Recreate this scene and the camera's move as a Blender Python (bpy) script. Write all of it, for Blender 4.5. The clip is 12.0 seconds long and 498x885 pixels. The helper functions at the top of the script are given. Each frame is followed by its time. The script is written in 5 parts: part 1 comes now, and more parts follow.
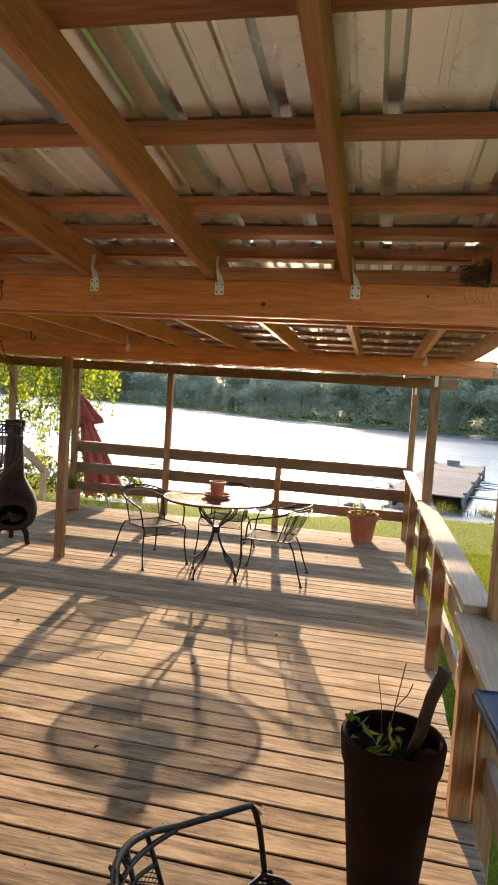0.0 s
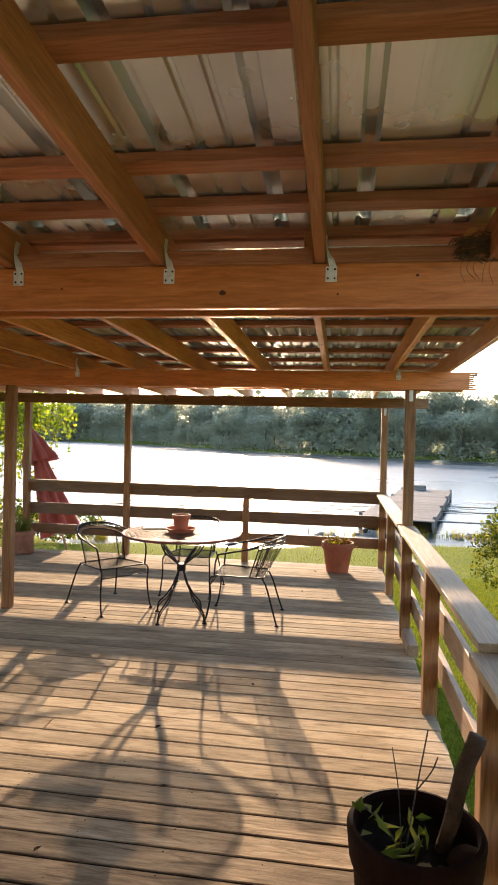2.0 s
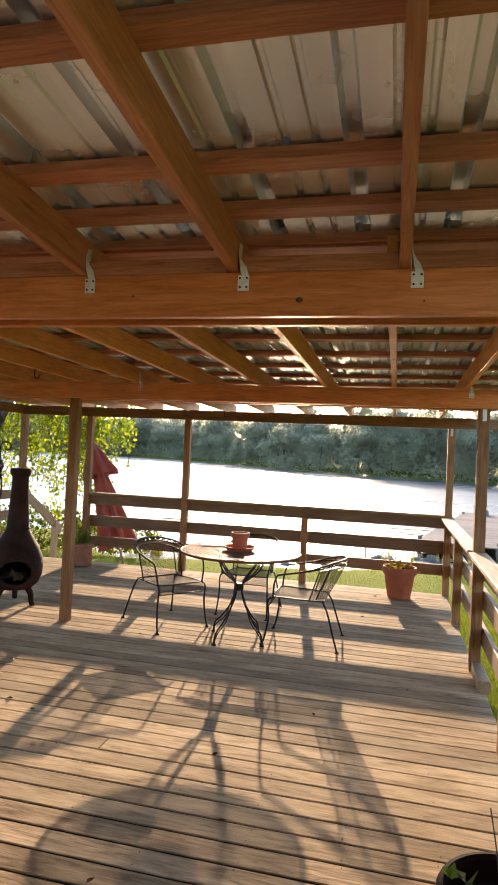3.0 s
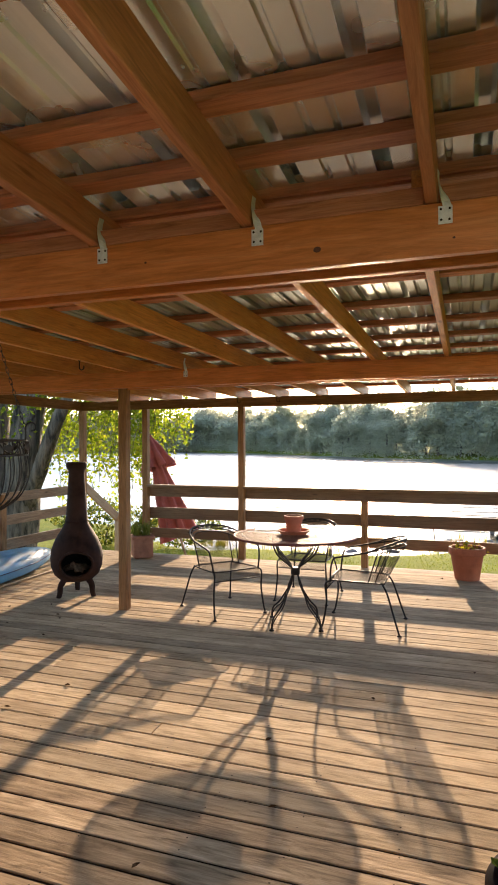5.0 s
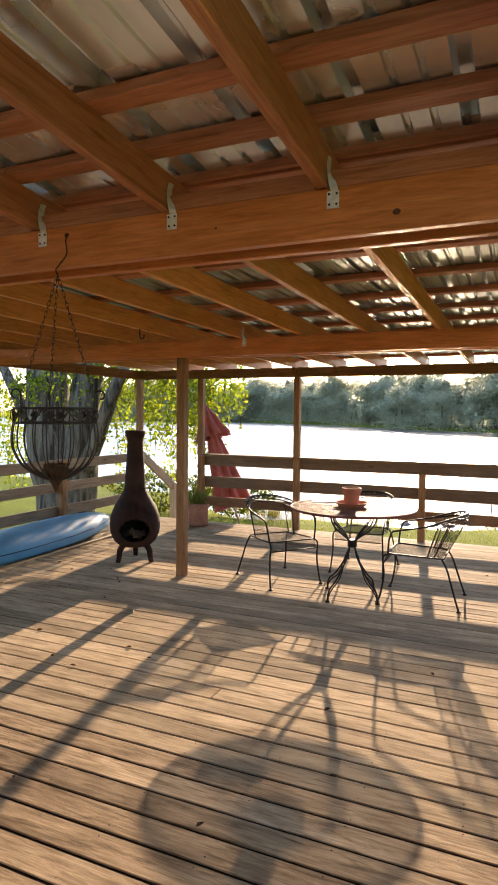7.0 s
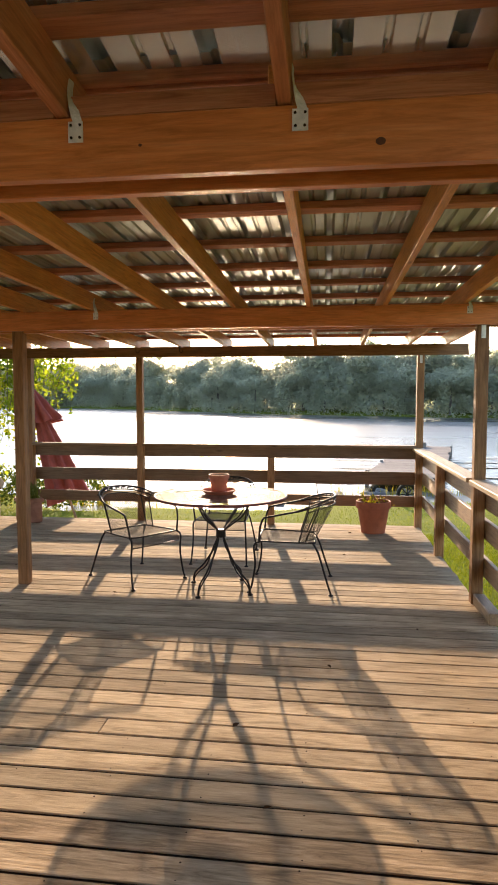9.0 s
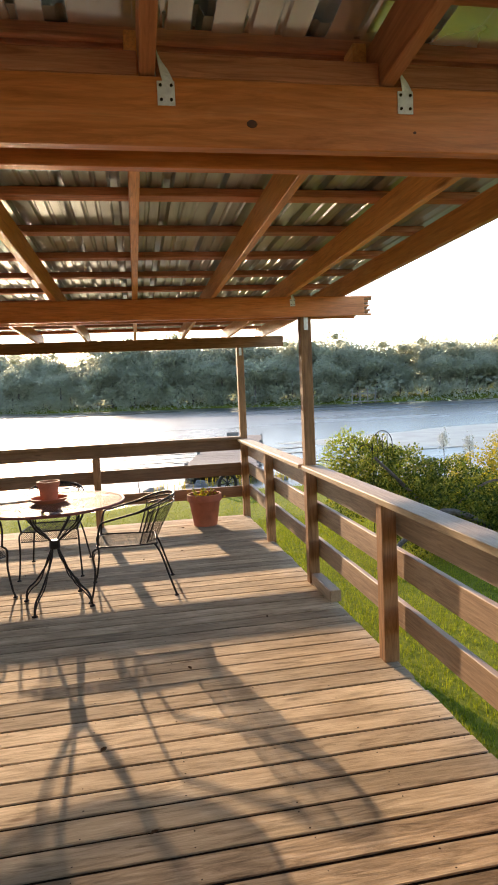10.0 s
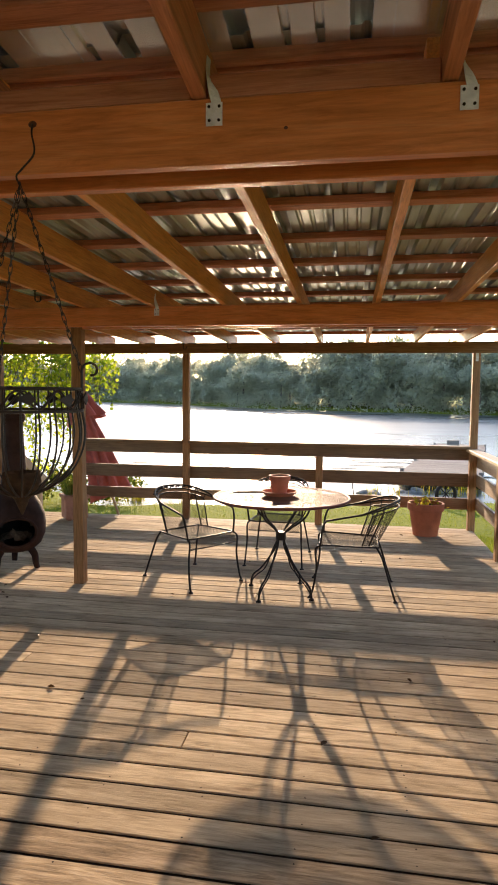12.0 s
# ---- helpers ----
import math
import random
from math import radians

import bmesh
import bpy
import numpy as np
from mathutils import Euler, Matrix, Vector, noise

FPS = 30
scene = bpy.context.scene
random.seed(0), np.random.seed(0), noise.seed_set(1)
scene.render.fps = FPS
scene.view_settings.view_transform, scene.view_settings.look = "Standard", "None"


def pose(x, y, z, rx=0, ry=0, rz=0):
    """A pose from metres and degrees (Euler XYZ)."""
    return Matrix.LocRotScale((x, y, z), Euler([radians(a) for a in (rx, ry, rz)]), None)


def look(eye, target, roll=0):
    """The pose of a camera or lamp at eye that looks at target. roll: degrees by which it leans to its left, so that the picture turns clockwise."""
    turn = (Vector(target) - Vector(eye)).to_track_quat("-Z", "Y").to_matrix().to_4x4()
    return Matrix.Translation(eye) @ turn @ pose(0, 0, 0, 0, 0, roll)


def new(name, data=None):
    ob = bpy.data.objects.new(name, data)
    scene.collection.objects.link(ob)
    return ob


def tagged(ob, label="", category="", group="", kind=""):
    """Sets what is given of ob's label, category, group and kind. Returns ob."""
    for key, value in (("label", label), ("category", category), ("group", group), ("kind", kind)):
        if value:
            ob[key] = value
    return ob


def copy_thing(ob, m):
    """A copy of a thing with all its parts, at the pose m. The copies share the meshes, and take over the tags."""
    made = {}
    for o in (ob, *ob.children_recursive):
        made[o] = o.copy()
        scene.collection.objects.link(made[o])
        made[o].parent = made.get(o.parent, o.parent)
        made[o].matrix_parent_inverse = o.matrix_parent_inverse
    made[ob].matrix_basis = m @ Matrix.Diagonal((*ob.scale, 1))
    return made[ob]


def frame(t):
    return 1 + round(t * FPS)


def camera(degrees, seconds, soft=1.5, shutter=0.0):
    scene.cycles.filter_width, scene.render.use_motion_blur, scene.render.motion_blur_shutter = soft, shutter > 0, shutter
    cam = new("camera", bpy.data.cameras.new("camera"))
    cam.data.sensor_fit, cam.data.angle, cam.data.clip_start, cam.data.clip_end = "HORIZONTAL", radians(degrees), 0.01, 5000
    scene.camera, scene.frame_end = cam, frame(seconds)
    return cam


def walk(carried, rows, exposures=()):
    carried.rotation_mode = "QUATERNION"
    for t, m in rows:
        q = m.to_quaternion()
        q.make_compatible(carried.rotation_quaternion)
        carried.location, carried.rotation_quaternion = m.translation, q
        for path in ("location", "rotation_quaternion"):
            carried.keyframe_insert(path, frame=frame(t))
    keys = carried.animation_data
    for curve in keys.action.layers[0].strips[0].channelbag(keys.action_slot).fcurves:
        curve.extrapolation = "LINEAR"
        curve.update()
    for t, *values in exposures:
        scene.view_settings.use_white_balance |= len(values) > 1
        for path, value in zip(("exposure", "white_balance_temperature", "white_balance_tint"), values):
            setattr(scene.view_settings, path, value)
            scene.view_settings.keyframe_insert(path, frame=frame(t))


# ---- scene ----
cam = camera(43.9, 12.0, 1.8)
EXPOSURES = [(0.0, 2.42, 6600, 17), (3.0, 2.27, 6600, 17), (6.5, 2.34, 6600, 17), (8.5, 2.23, 6600, 17), (12.0, 2.19, 6600, 17)]
PATH = [
    (0, (0.723, 0.211, 1.733), (0.328, 2.167, 1.601), 3.7),
    (0.5, (0.699, 0.269, 1.736), (0.216, 2.206, 1.617), 3.6),
    (1, (0.664, 0.355, 1.74), (0.31, 2.323, 1.746), 3.5),
    (1.5, (0.637, 0.51, 1.678), (0.449, 2.501, 1.696), 2.2),
    (2, (0.639, 0.682, 1.632), (0.35, 2.661, 1.616), 1.4),
    (2.5, (0.633, 0.737, 1.641), (0.205, 2.69, 1.703), 2.3),
    (3, (0.55, 0.801, 1.616), (0.085, 2.746, 1.654), 2.7),
    (3.2, (0.537, 0.875, 1.642), (0.066, 2.819, 1.659), 1.7),
    (5, (0.652, 0.966, 1.529), (-0.011, 2.852, 1.537), -0.2),
    (5.5, (0.632, 0.968, 1.511), (-0.087, 2.834, 1.481), 1.0),
    (6, (0.602, 0.979, 1.504), (-0.159, 2.827, 1.427), 1.8),
    (6.5, (0.609, 0.973, 1.52), (-0.222, 2.79, 1.443), 0.9),
    (6.7, (0.61, 0.974, 1.526), (-0.234, 2.785, 1.452), 0.5),
    (8.3, (0.196, 1.093, 1.535), (-0.192, 3.044, 1.329), -0.1),
    (8.5, (0.174, 1.183, 1.509), (-0.17, 3.144, 1.326), -0.6),
    (9, (0.062, 1.292, 1.507), (-0.186, 3.272, 1.371), -0.0),
    (9.5, (-0.056, 1.369, 1.499), (-0.001, 3.363, 1.351), 0.9),
    (10, (-0.127, 1.409, 1.519), (0.226, 3.37, 1.352), -2.6),
    (10.5, (-0.184, 1.415, 1.523), (0.101, 3.39, 1.398), -0.2),
    (11, (-0.226, 1.414, 1.529), (-0.103, 3.406, 1.394), 0.6),
    (11.5, (-0.254, 1.406, 1.533), (-0.339, 3.398, 1.377), 0.7),
    (12, (-0.268, 1.393, 1.537), (-0.592, 3.36, 1.385), 0.5),
]
walk(cam, [(t, look(eye, target, roll)) for t, eye, target, roll in PATH], EXPOSURES)

# ---- world and sun ----
SUN_AZ, SUN_EL = -9.5, 13.3          # degrees from +y towards +x, and above the horizon
world = bpy.data.worlds.new("sky")
scene.world = world
world.use_nodes = True
wt = world.node_tree
sky = wt.nodes.new("ShaderNodeTexSky")
sky.sky_type, sky.sun_disc = "NISHITA", False
sky.sun_elevation, sky.sun_rotation = radians(SUN_EL), radians(SUN_AZ)
sky.dust_density, sky.air_density, sky.ozone_density = 0.5, 1.0, 2.0
wt.links.new(sky.outputs["Color"], wt.nodes["Background"].inputs["Color"])
wt.nodes["Background"].inputs["Strength"].default_value = 0.14
sun_way = Vector((math.sin(radians(SUN_AZ)) * math.cos(radians(SUN_EL)), math.cos(radians(SUN_AZ)) * math.cos(radians(SUN_EL)), math.sin(radians(SUN_EL))))
sun = new("sun", bpy.data.lights.new("sun", "SUN"))
sun.data.energy, sun.data.angle, sun.data.color = 2.75, radians(0.6), (1.0, 0.76, 0.49)
sun.matrix_world = look(sun_way * 60, (0, 0, 0))

# ---- materials ----


def material(name):
    m = bpy.data.materials.new(name)
    m.use_nodes = True
    return m, m.node_tree, m.node_tree.nodes["Principled BSDF"]


def node(nt, kind, **kw):
    n = nt.nodes.new(kind)
    for k, v in kw.items():
        n.inputs[k.replace("_", " ")].default_value = v
    return n


def ramp(nt, fac, stops):
    r = nt.nodes.new("ShaderNodeValToRGB")
    els = r.color_ramp.elements
    while len(els) < len(stops):
        els.new(0.5)
    for e, (p, c) in zip(els, stops):
        e.position, e.color = p, (*c, 1)
    nt.links.new(fac, r.inputs["Fac"])
    return r.outputs["Color"]


def mix(nt, fac, a, b, mode="MIX"):
    n = nt.nodes.new("ShaderNodeMix")
    n.data_type, n.blend_type = "RGBA", mode
    for key, v in ((0, fac), (6, a), (7, b)):
        if hasattr(v, "links"):
            nt.links.new(v, n.inputs[key])
        else:
            n.inputs[key].default_value = (*v, 1) if isinstance(v, tuple) else v
    return n.outputs[2]


def bump(nt, bsdf, height, strength, distance):
    n = node(nt, "ShaderNodeBump", Strength=strength, Distance=distance)
    nt.links.new(height, n.inputs["Height"])
    nt.links.new(n.outputs["Normal"], bsdf.inputs["Normal"])


def coords(nt, scale, shift=True):
    tc = nt.nodes.new("ShaderNodeTexCoord")
    mp = nt.nodes.new("ShaderNodeMapping")
    mp.inputs["Scale"].default_value = scale
    nt.links.new(tc.outputs["Object"], mp.inputs["Vector"])
    if shift:
        info = nt.nodes.new("ShaderNodeObjectInfo")
        mul = nt.nodes.new("ShaderNodeVectorMath")
        mul.operation = "SCALE"
        comb = nt.nodes.new("ShaderNodeCombineXYZ")
        for i in range(3):
            nt.links.new(info.outputs["Random"], comb.inputs[i])
        nt.links.new(comb.outputs[0], mul.inputs[0])
        mul.inputs["Scale"].default_value = 57.0
        nt.links.new(mul.outputs[0], mp.inputs["Location"])
    return mp.outputs[0]


def noise_tex(nt, vec, scale, detail=4.0, rough=0.6, distort=0.0):
    n = node(nt, "ShaderNodeTexNoise", Scale=scale, Detail=detail, Roughness=rough, Distortion=distort)
    nt.links.new(vec, n.inputs["Vector"])
    return n.outputs["Fac"]


def wood(name, dark, mid, light, rough=0.6, grain=1.0, spots=0.25, vary=0.25, relief=0.4, lines=0.45, gloss=0.4):
    """Sawn timber with its grain along local x; knots and stains, and a tone of its own for each piece."""
    m, nt, b = material(name)
    g = noise_tex(nt, coords(nt, (2.0, 30 * grain, 30 * grain)), 1.6, 6, 0.68, 0.9)
    col = ramp(nt, g, ((0.25, dark), (0.5, mid), (0.78, light)))
    fine = noise_tex(nt, coords(nt, (7, 170 * grain, 170 * grain)), 1.0, 3, 0.7)
    col = mix(nt, lines, col, ramp(nt, fine, ((0.3, (0.45, 0.42, 0.4)), (0.65, (1.0, 1.0, 1.0)))), "MULTIPLY")
    stain = noise_tex(nt, coords(nt, (0.9, 2.2, 2.2)), 1.5, 3, 0.6)
    col = mix(nt, spots, col, ramp(nt, stain, ((0.35, (0.5, 0.44, 0.4)), (0.6, (1.05, 1.0, 0.96)))), "MULTIPLY")
    vor = node(nt, "ShaderNodeTexVoronoi", Scale=1.0)
    nt.links.new(coords(nt, (1.3, 5.5, 5.5)), vor.inputs["Vector"])
    col = mix(nt, 0.75, col, ramp(nt, vor.outputs["Distance"], ((0.03, (0.25, 0.16, 0.1)), (0.085, (1, 1, 1)))), "MULTIPLY")
    info = nt.nodes.new("ShaderNodeObjectInfo")
    tone = ramp(nt, info.outputs["Random"], ((0.0, (1 - vary, 1 - vary, 1 - vary)), (0.5, (1, 0.98, 0.96)), (1.0, (1 + vary * 0.5, 1 + vary * 0.48, 1 + vary * 0.45))))
    col = mix(nt, 1.0, col, tone, "MULTIPLY")
    nt.links.new(col, b.inputs["Base Color"])
    b.inputs["Roughness"].default_value = rough
    b.inputs["Specular IOR Level"].default_value = gloss
    bump(nt, b, mix(nt, 0.5, fine, g), relief, 0.003)
    return m


def plain(name, col, rough=0.6, metal=0.0, vary=0.3, scale=12.0, relief=0.2, spec=0.5, dist=0.002):
    """A paint, clay, cloth or metal with soft blotches and a fine relief."""
    m, nt, b = material(name)
    c = coords(nt, (1, 1, 1))
    big = noise_tex(nt, c, scale, 4, 0.6)
    fine = noise_tex(nt, c, scale * 9, 3, 0.7)
    dark = tuple(v * (1 - vary) for v in col)
    lite = tuple(min(1, v * (1 + vary * 0.6)) for v in col)
    out = ramp(nt, big, ((0.3, dark), (0.55, col), (0.75, lite)))
    out = mix(nt, 0.3, out, ramp(nt, fine, ((0.3, (0.6, 0.6, 0.6)), (0.6, (1, 1, 1)))), "MULTIPLY")
    nt.links.new(out, b.inputs["Base Color"])
    b.inputs["Roughness"].default_value, b.inputs["Metallic"].default_value = rough, metal
    b.inputs["Specular IOR Level"].default_value = spec
    bump(nt, b, fine, relief, dist)
    return m


def leafy(name, a, b_, c, through_=0.45, rough=0.55, lit=(1.5, 1.45, 0.6)):
    """Leaves: a colour for each leaf, and light that comes through."""
    m, nt, b = material(name)
    geo = nt.nodes.new("ShaderNodeNewGeometry")
    col = ramp(nt, geo.outputs["Random Per Island"], ((0.0, a), (0.5, b_), (1.0, c)))
    nt.links.new(col, b.inputs["Base Color"])
    b.inputs["Roughness"].default_value = rough
    b.inputs["Specular IOR Level"].default_value = 0.06
    tr = nt.nodes.new("ShaderNodeBsdfTranslucent")
    nt.links.new(mix(nt, 1.0, col, lit, "MULTIPLY"), tr.inputs["Color"])
    ms = nt.nodes.new("ShaderNodeMixShader")
    ms.inputs[0].default_value = through_
    nt.links.new(b.outputs[0], ms.inputs[1])
    nt.links.new(tr.outputs[0], ms.inputs[2])
    nt.links.new(ms.outputs[0], nt.nodes["Material Output"].inputs["Surface"])
    return m


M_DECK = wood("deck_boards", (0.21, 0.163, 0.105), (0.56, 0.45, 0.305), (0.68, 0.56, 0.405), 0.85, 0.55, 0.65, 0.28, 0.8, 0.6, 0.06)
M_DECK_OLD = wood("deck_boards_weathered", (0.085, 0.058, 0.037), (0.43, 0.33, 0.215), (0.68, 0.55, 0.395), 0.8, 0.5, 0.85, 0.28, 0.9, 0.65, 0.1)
M_BEAM = wood("stained_beam", (0.46, 0.135, 0.03), (0.72, 0.242, 0.064), (0.82, 0.34, 0.11), 0.45, 0.6, 0.25, 0.1, 0.25)
M_RAFTER = wood("rafter_wood", (0.33, 0.125, 0.06), (0.59, 0.245, 0.12), (0.72, 0.36, 0.195), 0.55, 0.8, 0.3, 0.2, 0.3)
M_PURLIN = wood("purlin_wood", (0.30, 0.105, 0.048), (0.58, 0.24, 0.115), (0.70, 0.36, 0.19), 0.6, 0.9, 0.5, 0.25, 0.3)
M_POST = wood("post_wood", (0.16, 0.076, 0.032), (0.34, 0.17, 0.072), (0.47, 0.26, 0.12), 0.6, 0.8, 0.35, 0.2, 0.3, 0.45, 0.2)
M_RAFTER_NEW = wood("pine_rafter", (0.55, 0.215, 0.055), (0.86, 0.385, 0.11), (0.90, 0.50, 0.175), 0.5, 0.8, 0.25, 0.15, 0.3)
M_MESH = plain("black_expanded_metal", (0.016, 0.013, 0.011), 0.8, 0.0, 0.4, 30, 0.2, 0.05)
M_STICK = plain("brown_stick", (0.10, 0.055, 0.032), 0.85, 0.0, 0.5, 14, 0.8, 0.2, 0.01)
# Rail wood darkened in colour for the lake railing, which stands against the light.
M_RAIL_BACKLIT = wood("backlit_rail_wood", (0.12, 0.065, 0.032), (0.22, 0.125, 0.062), (0.32, 0.195, 0.105), 0.6, 0.9, 0.4, 0.2, 0.4)
M_RAIL = wood("rail_wood", (0.17, 0.098, 0.055), (0.31, 0.198, 0.115), (0.44, 0.30, 0.185), 0.6, 0.9, 0.4, 0.22, 0.4)
M_CAP = wood("cap_wood", (0.26, 0.175, 0.10), (0.44, 0.315, 0.19), (0.56, 0.42, 0.27), 0.6, 1.0, 0.4, 0.15, 0.6)
M_IRON = plain("black_iron", (0.017, 0.011, 0.008), 0.5, 0.0, 0.4, 30, 0.2, 0.2)
M_TIN = plain("galvanised_tie", (0.82, 0.82, 0.80), 0.4, 0.15, 0.2, 40, 0.1)
M_CLAY = plain("terracotta", (0.40, 0.115, 0.055), 0.75, 0.0, 0.25, 9, 0.25)
M_CLAY_PALE = plain("faded_terracotta", (0.40, 0.19, 0.125), 0.8, 0.0, 0.3, 9, 0.25, 0.2)
M_EARTH = plain("potting_soil", (0.03, 0.02, 0.014), 0.95, 0.0, 0.5, 40, 1.0, 0.2, 0.02)
# Near-black colour that stands for the shade inside the deck gaps.
M_JOINT_SHADE = plain("joint_dirt", (0.022, 0.014, 0.009), 0.95, 0.0, 0.5, 40, 0.5, 0.05)
M_POT = plain("dark_planter_plastic", (0.023, 0.009, 0.006), 0.65, 0.0, 0.3, 8, 0.1, 0.04)
M_CHIM = plain("chiminea_clay", (0.042, 0.021, 0.016), 0.75, 0.0, 0.5, 6, 0.6, 0.1)
M_SOOT = plain("soot", (0.01, 0.009, 0.008), 0.95, 0.0, 0.3, 10, 0.4)
M_ASH = plain("ash_and_charred_wood", (0.12, 0.085, 0.06), 0.9, 0.0, 0.6, 30, 1.0, 0.3, 0.02)
M_BLUE = plain("kayak_plastic", (0.075, 0.27, 0.46), 0.5, 0.0, 0.15, 3, 0.1)
M_NAVY = plain("navy_plastic", (0.015, 0.036, 0.095), 0.55, 0.0, 0.2, 12, 0.1, 0.2)
M_RED = plain("umbrella_cloth", (0.36, 0.09, 0.07), 0.85, 0.0, 0.3, 6, 0.3)
M_PAPER = plain("paper", (0.75, 0.73, 0.68), 0.7, 0.0, 0.08, 10, 0.1)
M_KNOT = plain("dark_knot", (0.10, 0.03, 0.012), 0.6, 0.0, 0.4, 60, 0.2)
M_NAIL = plain("nail_heads", (0.03, 0.022, 0.016), 0.9, 0.0, 0.2, 30, 0.1, 0.05)
M_RUST = plain("rusty_wire", (0.035, 0.02, 0.014), 0.6, 0.2, 0.5, 40, 0.3)
M_COIR = plain("coir_liner", (0.12, 0.06, 0.03), 0.95, 0.0, 0.5, 30, 1.0, 0.2, 0.015)
M_BARK = plain("bark", (0.15, 0.12, 0.095), 0.9, 0.0, 0.5, 5, 1.0, 0.3, 0.05)
M_TRUNK, _nt, _b = material("furrowed_bark")
_f = noise_tex(_nt, coords(_nt, (7, 7, 0.9)), 1.6, 5, 0.65, 0.4)
_nt.links.new(mix(_nt, 0.4, ramp(_nt, _f, ((0.38, (0.03, 0.023, 0.017)), (0.60, (0.20, 0.16, 0.12)))), ramp(_nt, noise_tex(_nt, coords(_nt, (1, 1, 1)), 1.5, 4), ((0.35, (0.6, 0.62, 0.55)), (0.65, (1, 1, 1)))), "MULTIPLY"), _b.inputs["Base Color"])
_b.inputs["Roughness"].default_value = 0.9
bump(_nt, _b, _f, 1.0, 0.10)
M_STRAW = plain("nest_straw", (0.16, 0.10, 0.05), 0.9, 0.0, 0.5, 60, 0.5)
M_DRY = leafy("dry_leaf", (0.05, 0.025, 0.012), (0.09, 0.045, 0.02), (0.14, 0.075, 0.03), 0.1)
M_LEAF = leafy("tree_leaf", (0.09, 0.145, 0.016), (0.19, 0.25, 0.028), (0.32, 0.34, 0.05), 0.6)
M_BUSH = leafy("shrub_leaf", (0.025, 0.043, 0.009), (0.075, 0.10, 0.017), (0.22, 0.215, 0.04), 0.38)
M_FERN = leafy("seedling_leaf", (0.07, 0.11, 0.03), (0.13, 0.17, 0.04), (0.22, 0.22, 0.06), 0.4)
M_GOLD = leafy("goldenrod", (0.13, 0.14, 0.02), (0.30, 0.25, 0.03), (0.46, 0.36, 0.05), 0.35)
# Far leaves are paled and greyed: the distance haze is put into their colour.
M_FAR = leafy("hazed_far_foliage", (0.275, 0.28, 0.215), (0.29, 0.295, 0.22), (0.305, 0.31, 0.22), 0.62, 0.95, (1.8, 1.75, 1.6))
M_GRASS = leafy("grass_blades", (0.105, 0.135, 0.014), (0.18, 0.205, 0.018), (0.255, 0.255, 0.034), 0.40, 0.95, (1.4, 1.45, 0.5))
M_PLUME = plain("white_plume", (0.72, 0.68, 0.6), 0.9, 0.0, 0.15, 20, 0.5)


def roof_metal(name, low, high, smooth):
    m, nt, b = material(name)
    c = coords(nt, (1, 1, 1), False)
    big = noise_tex(nt, c, 1.3, 4, 0.6)
    streak = noise_tex(nt, coords(nt, (14, 0.7, 1), False), 1.0, 5, 0.65)
    col = ramp(nt, streak, ((0.28, low), (0.52, high)))
    col = mix(nt, 0.5, col, ramp(nt, big, ((0.35, (0.88, 0.87, 0.84)), (0.6, (1, 1, 1)))), "MULTIPLY")
    nt.links.new(col, b.inputs["Base Color"])
    b.inputs["Metallic"].default_value = 0.75
    r = ramp(nt, big, ((0.3, (smooth,) * 3), (0.7, (smooth + 0.13,) * 3)))
    nt.links.new(r, b.inputs["Roughness"])
    bump(nt, b, streak, 0.10, 0.01)
    return m


def water_mat():
    m, nt, b = material("lake_water")
    b.inputs["Base Color"].default_value = (0.025, 0.03, 0.025, 1)
    calm = noise_tex(nt, coords(nt, (0.02, 0.055, 1), False), 1.0, 3, 0.55)
    nt.links.new(ramp(nt, calm, ((0.4, (0.24, 0.24, 0.24)), (0.6, (0.36, 0.36, 0.36)))), b.inputs["Roughness"])
    b.inputs["IOR"].default_value = 1.33
    b.inputs["Specular IOR Level"].default_value = 0.5
    w = noise_tex(nt, coords(nt, (0.35, 1.0, 1), False), 3.0, 4, 0.6)
    w2 = noise_tex(nt, coords(nt, (0.05, 0.12, 1), False), 2.0, 3, 0.6)
    bump(nt, b, mix(nt, 0.4, w, w2), 0.15, 0.10)
    return m


def ground_mat():
    m, nt, b = material("lawn")
    c = coords(nt, (1, 1, 1), False)
    big = noise_tex(nt, c, 0.45, 5, 0.6)
    fine = noise_tex(nt, c, 14, 5, 0.7)
    col = ramp(nt, fine, ((0.3, (0.075, 0.10, 0.012)), (0.52, (0.145, 0.17, 0.02)), (0.75, (0.24, 0.245, 0.045))))
    col = mix(nt, 0.6, col, ramp(nt, big, ((0.38, (0.75, 0.8, 0.7)), (0.62, (1.25, 1.08, 0.8)))), "MULTIPLY")
    nt.links.new(col, b.inputs["Base Color"])
    b.inputs["Roughness"].default_value = 0.95
    b.inputs["Specular IOR Level"].default_value = 0.04
    bump(nt, b, fine, 0.7, 0.03)
    return m


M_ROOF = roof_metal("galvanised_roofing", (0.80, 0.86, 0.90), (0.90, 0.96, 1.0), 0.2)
# Same roofing with its colour darkened to hold down glare on the lake side.
M_ROOF_DIMMED = roof_metal("dimmed_galvanised_roofing", (0.28, 0.30, 0.27), (0.46, 0.49, 0.44), 0.33)
M_WATER, M_LAWN = water_mat(), ground_mat()
M_PAD = plain("floating_weed", (0.24, 0.24, 0.18), 0.5, 0.0, 0.3, 0.8, 0.3, 0.5, 0.01)
M_PIER = wood("dock_wood", (0.16, 0.145, 0.13), (0.24, 0.22, 0.20), (0.32, 0.295, 0.27), 0.9, 1.0, 0.3, 0.2, 0.4, 0.45, 0.05)

# ---- building helpers ----
SLOPE = 0.016


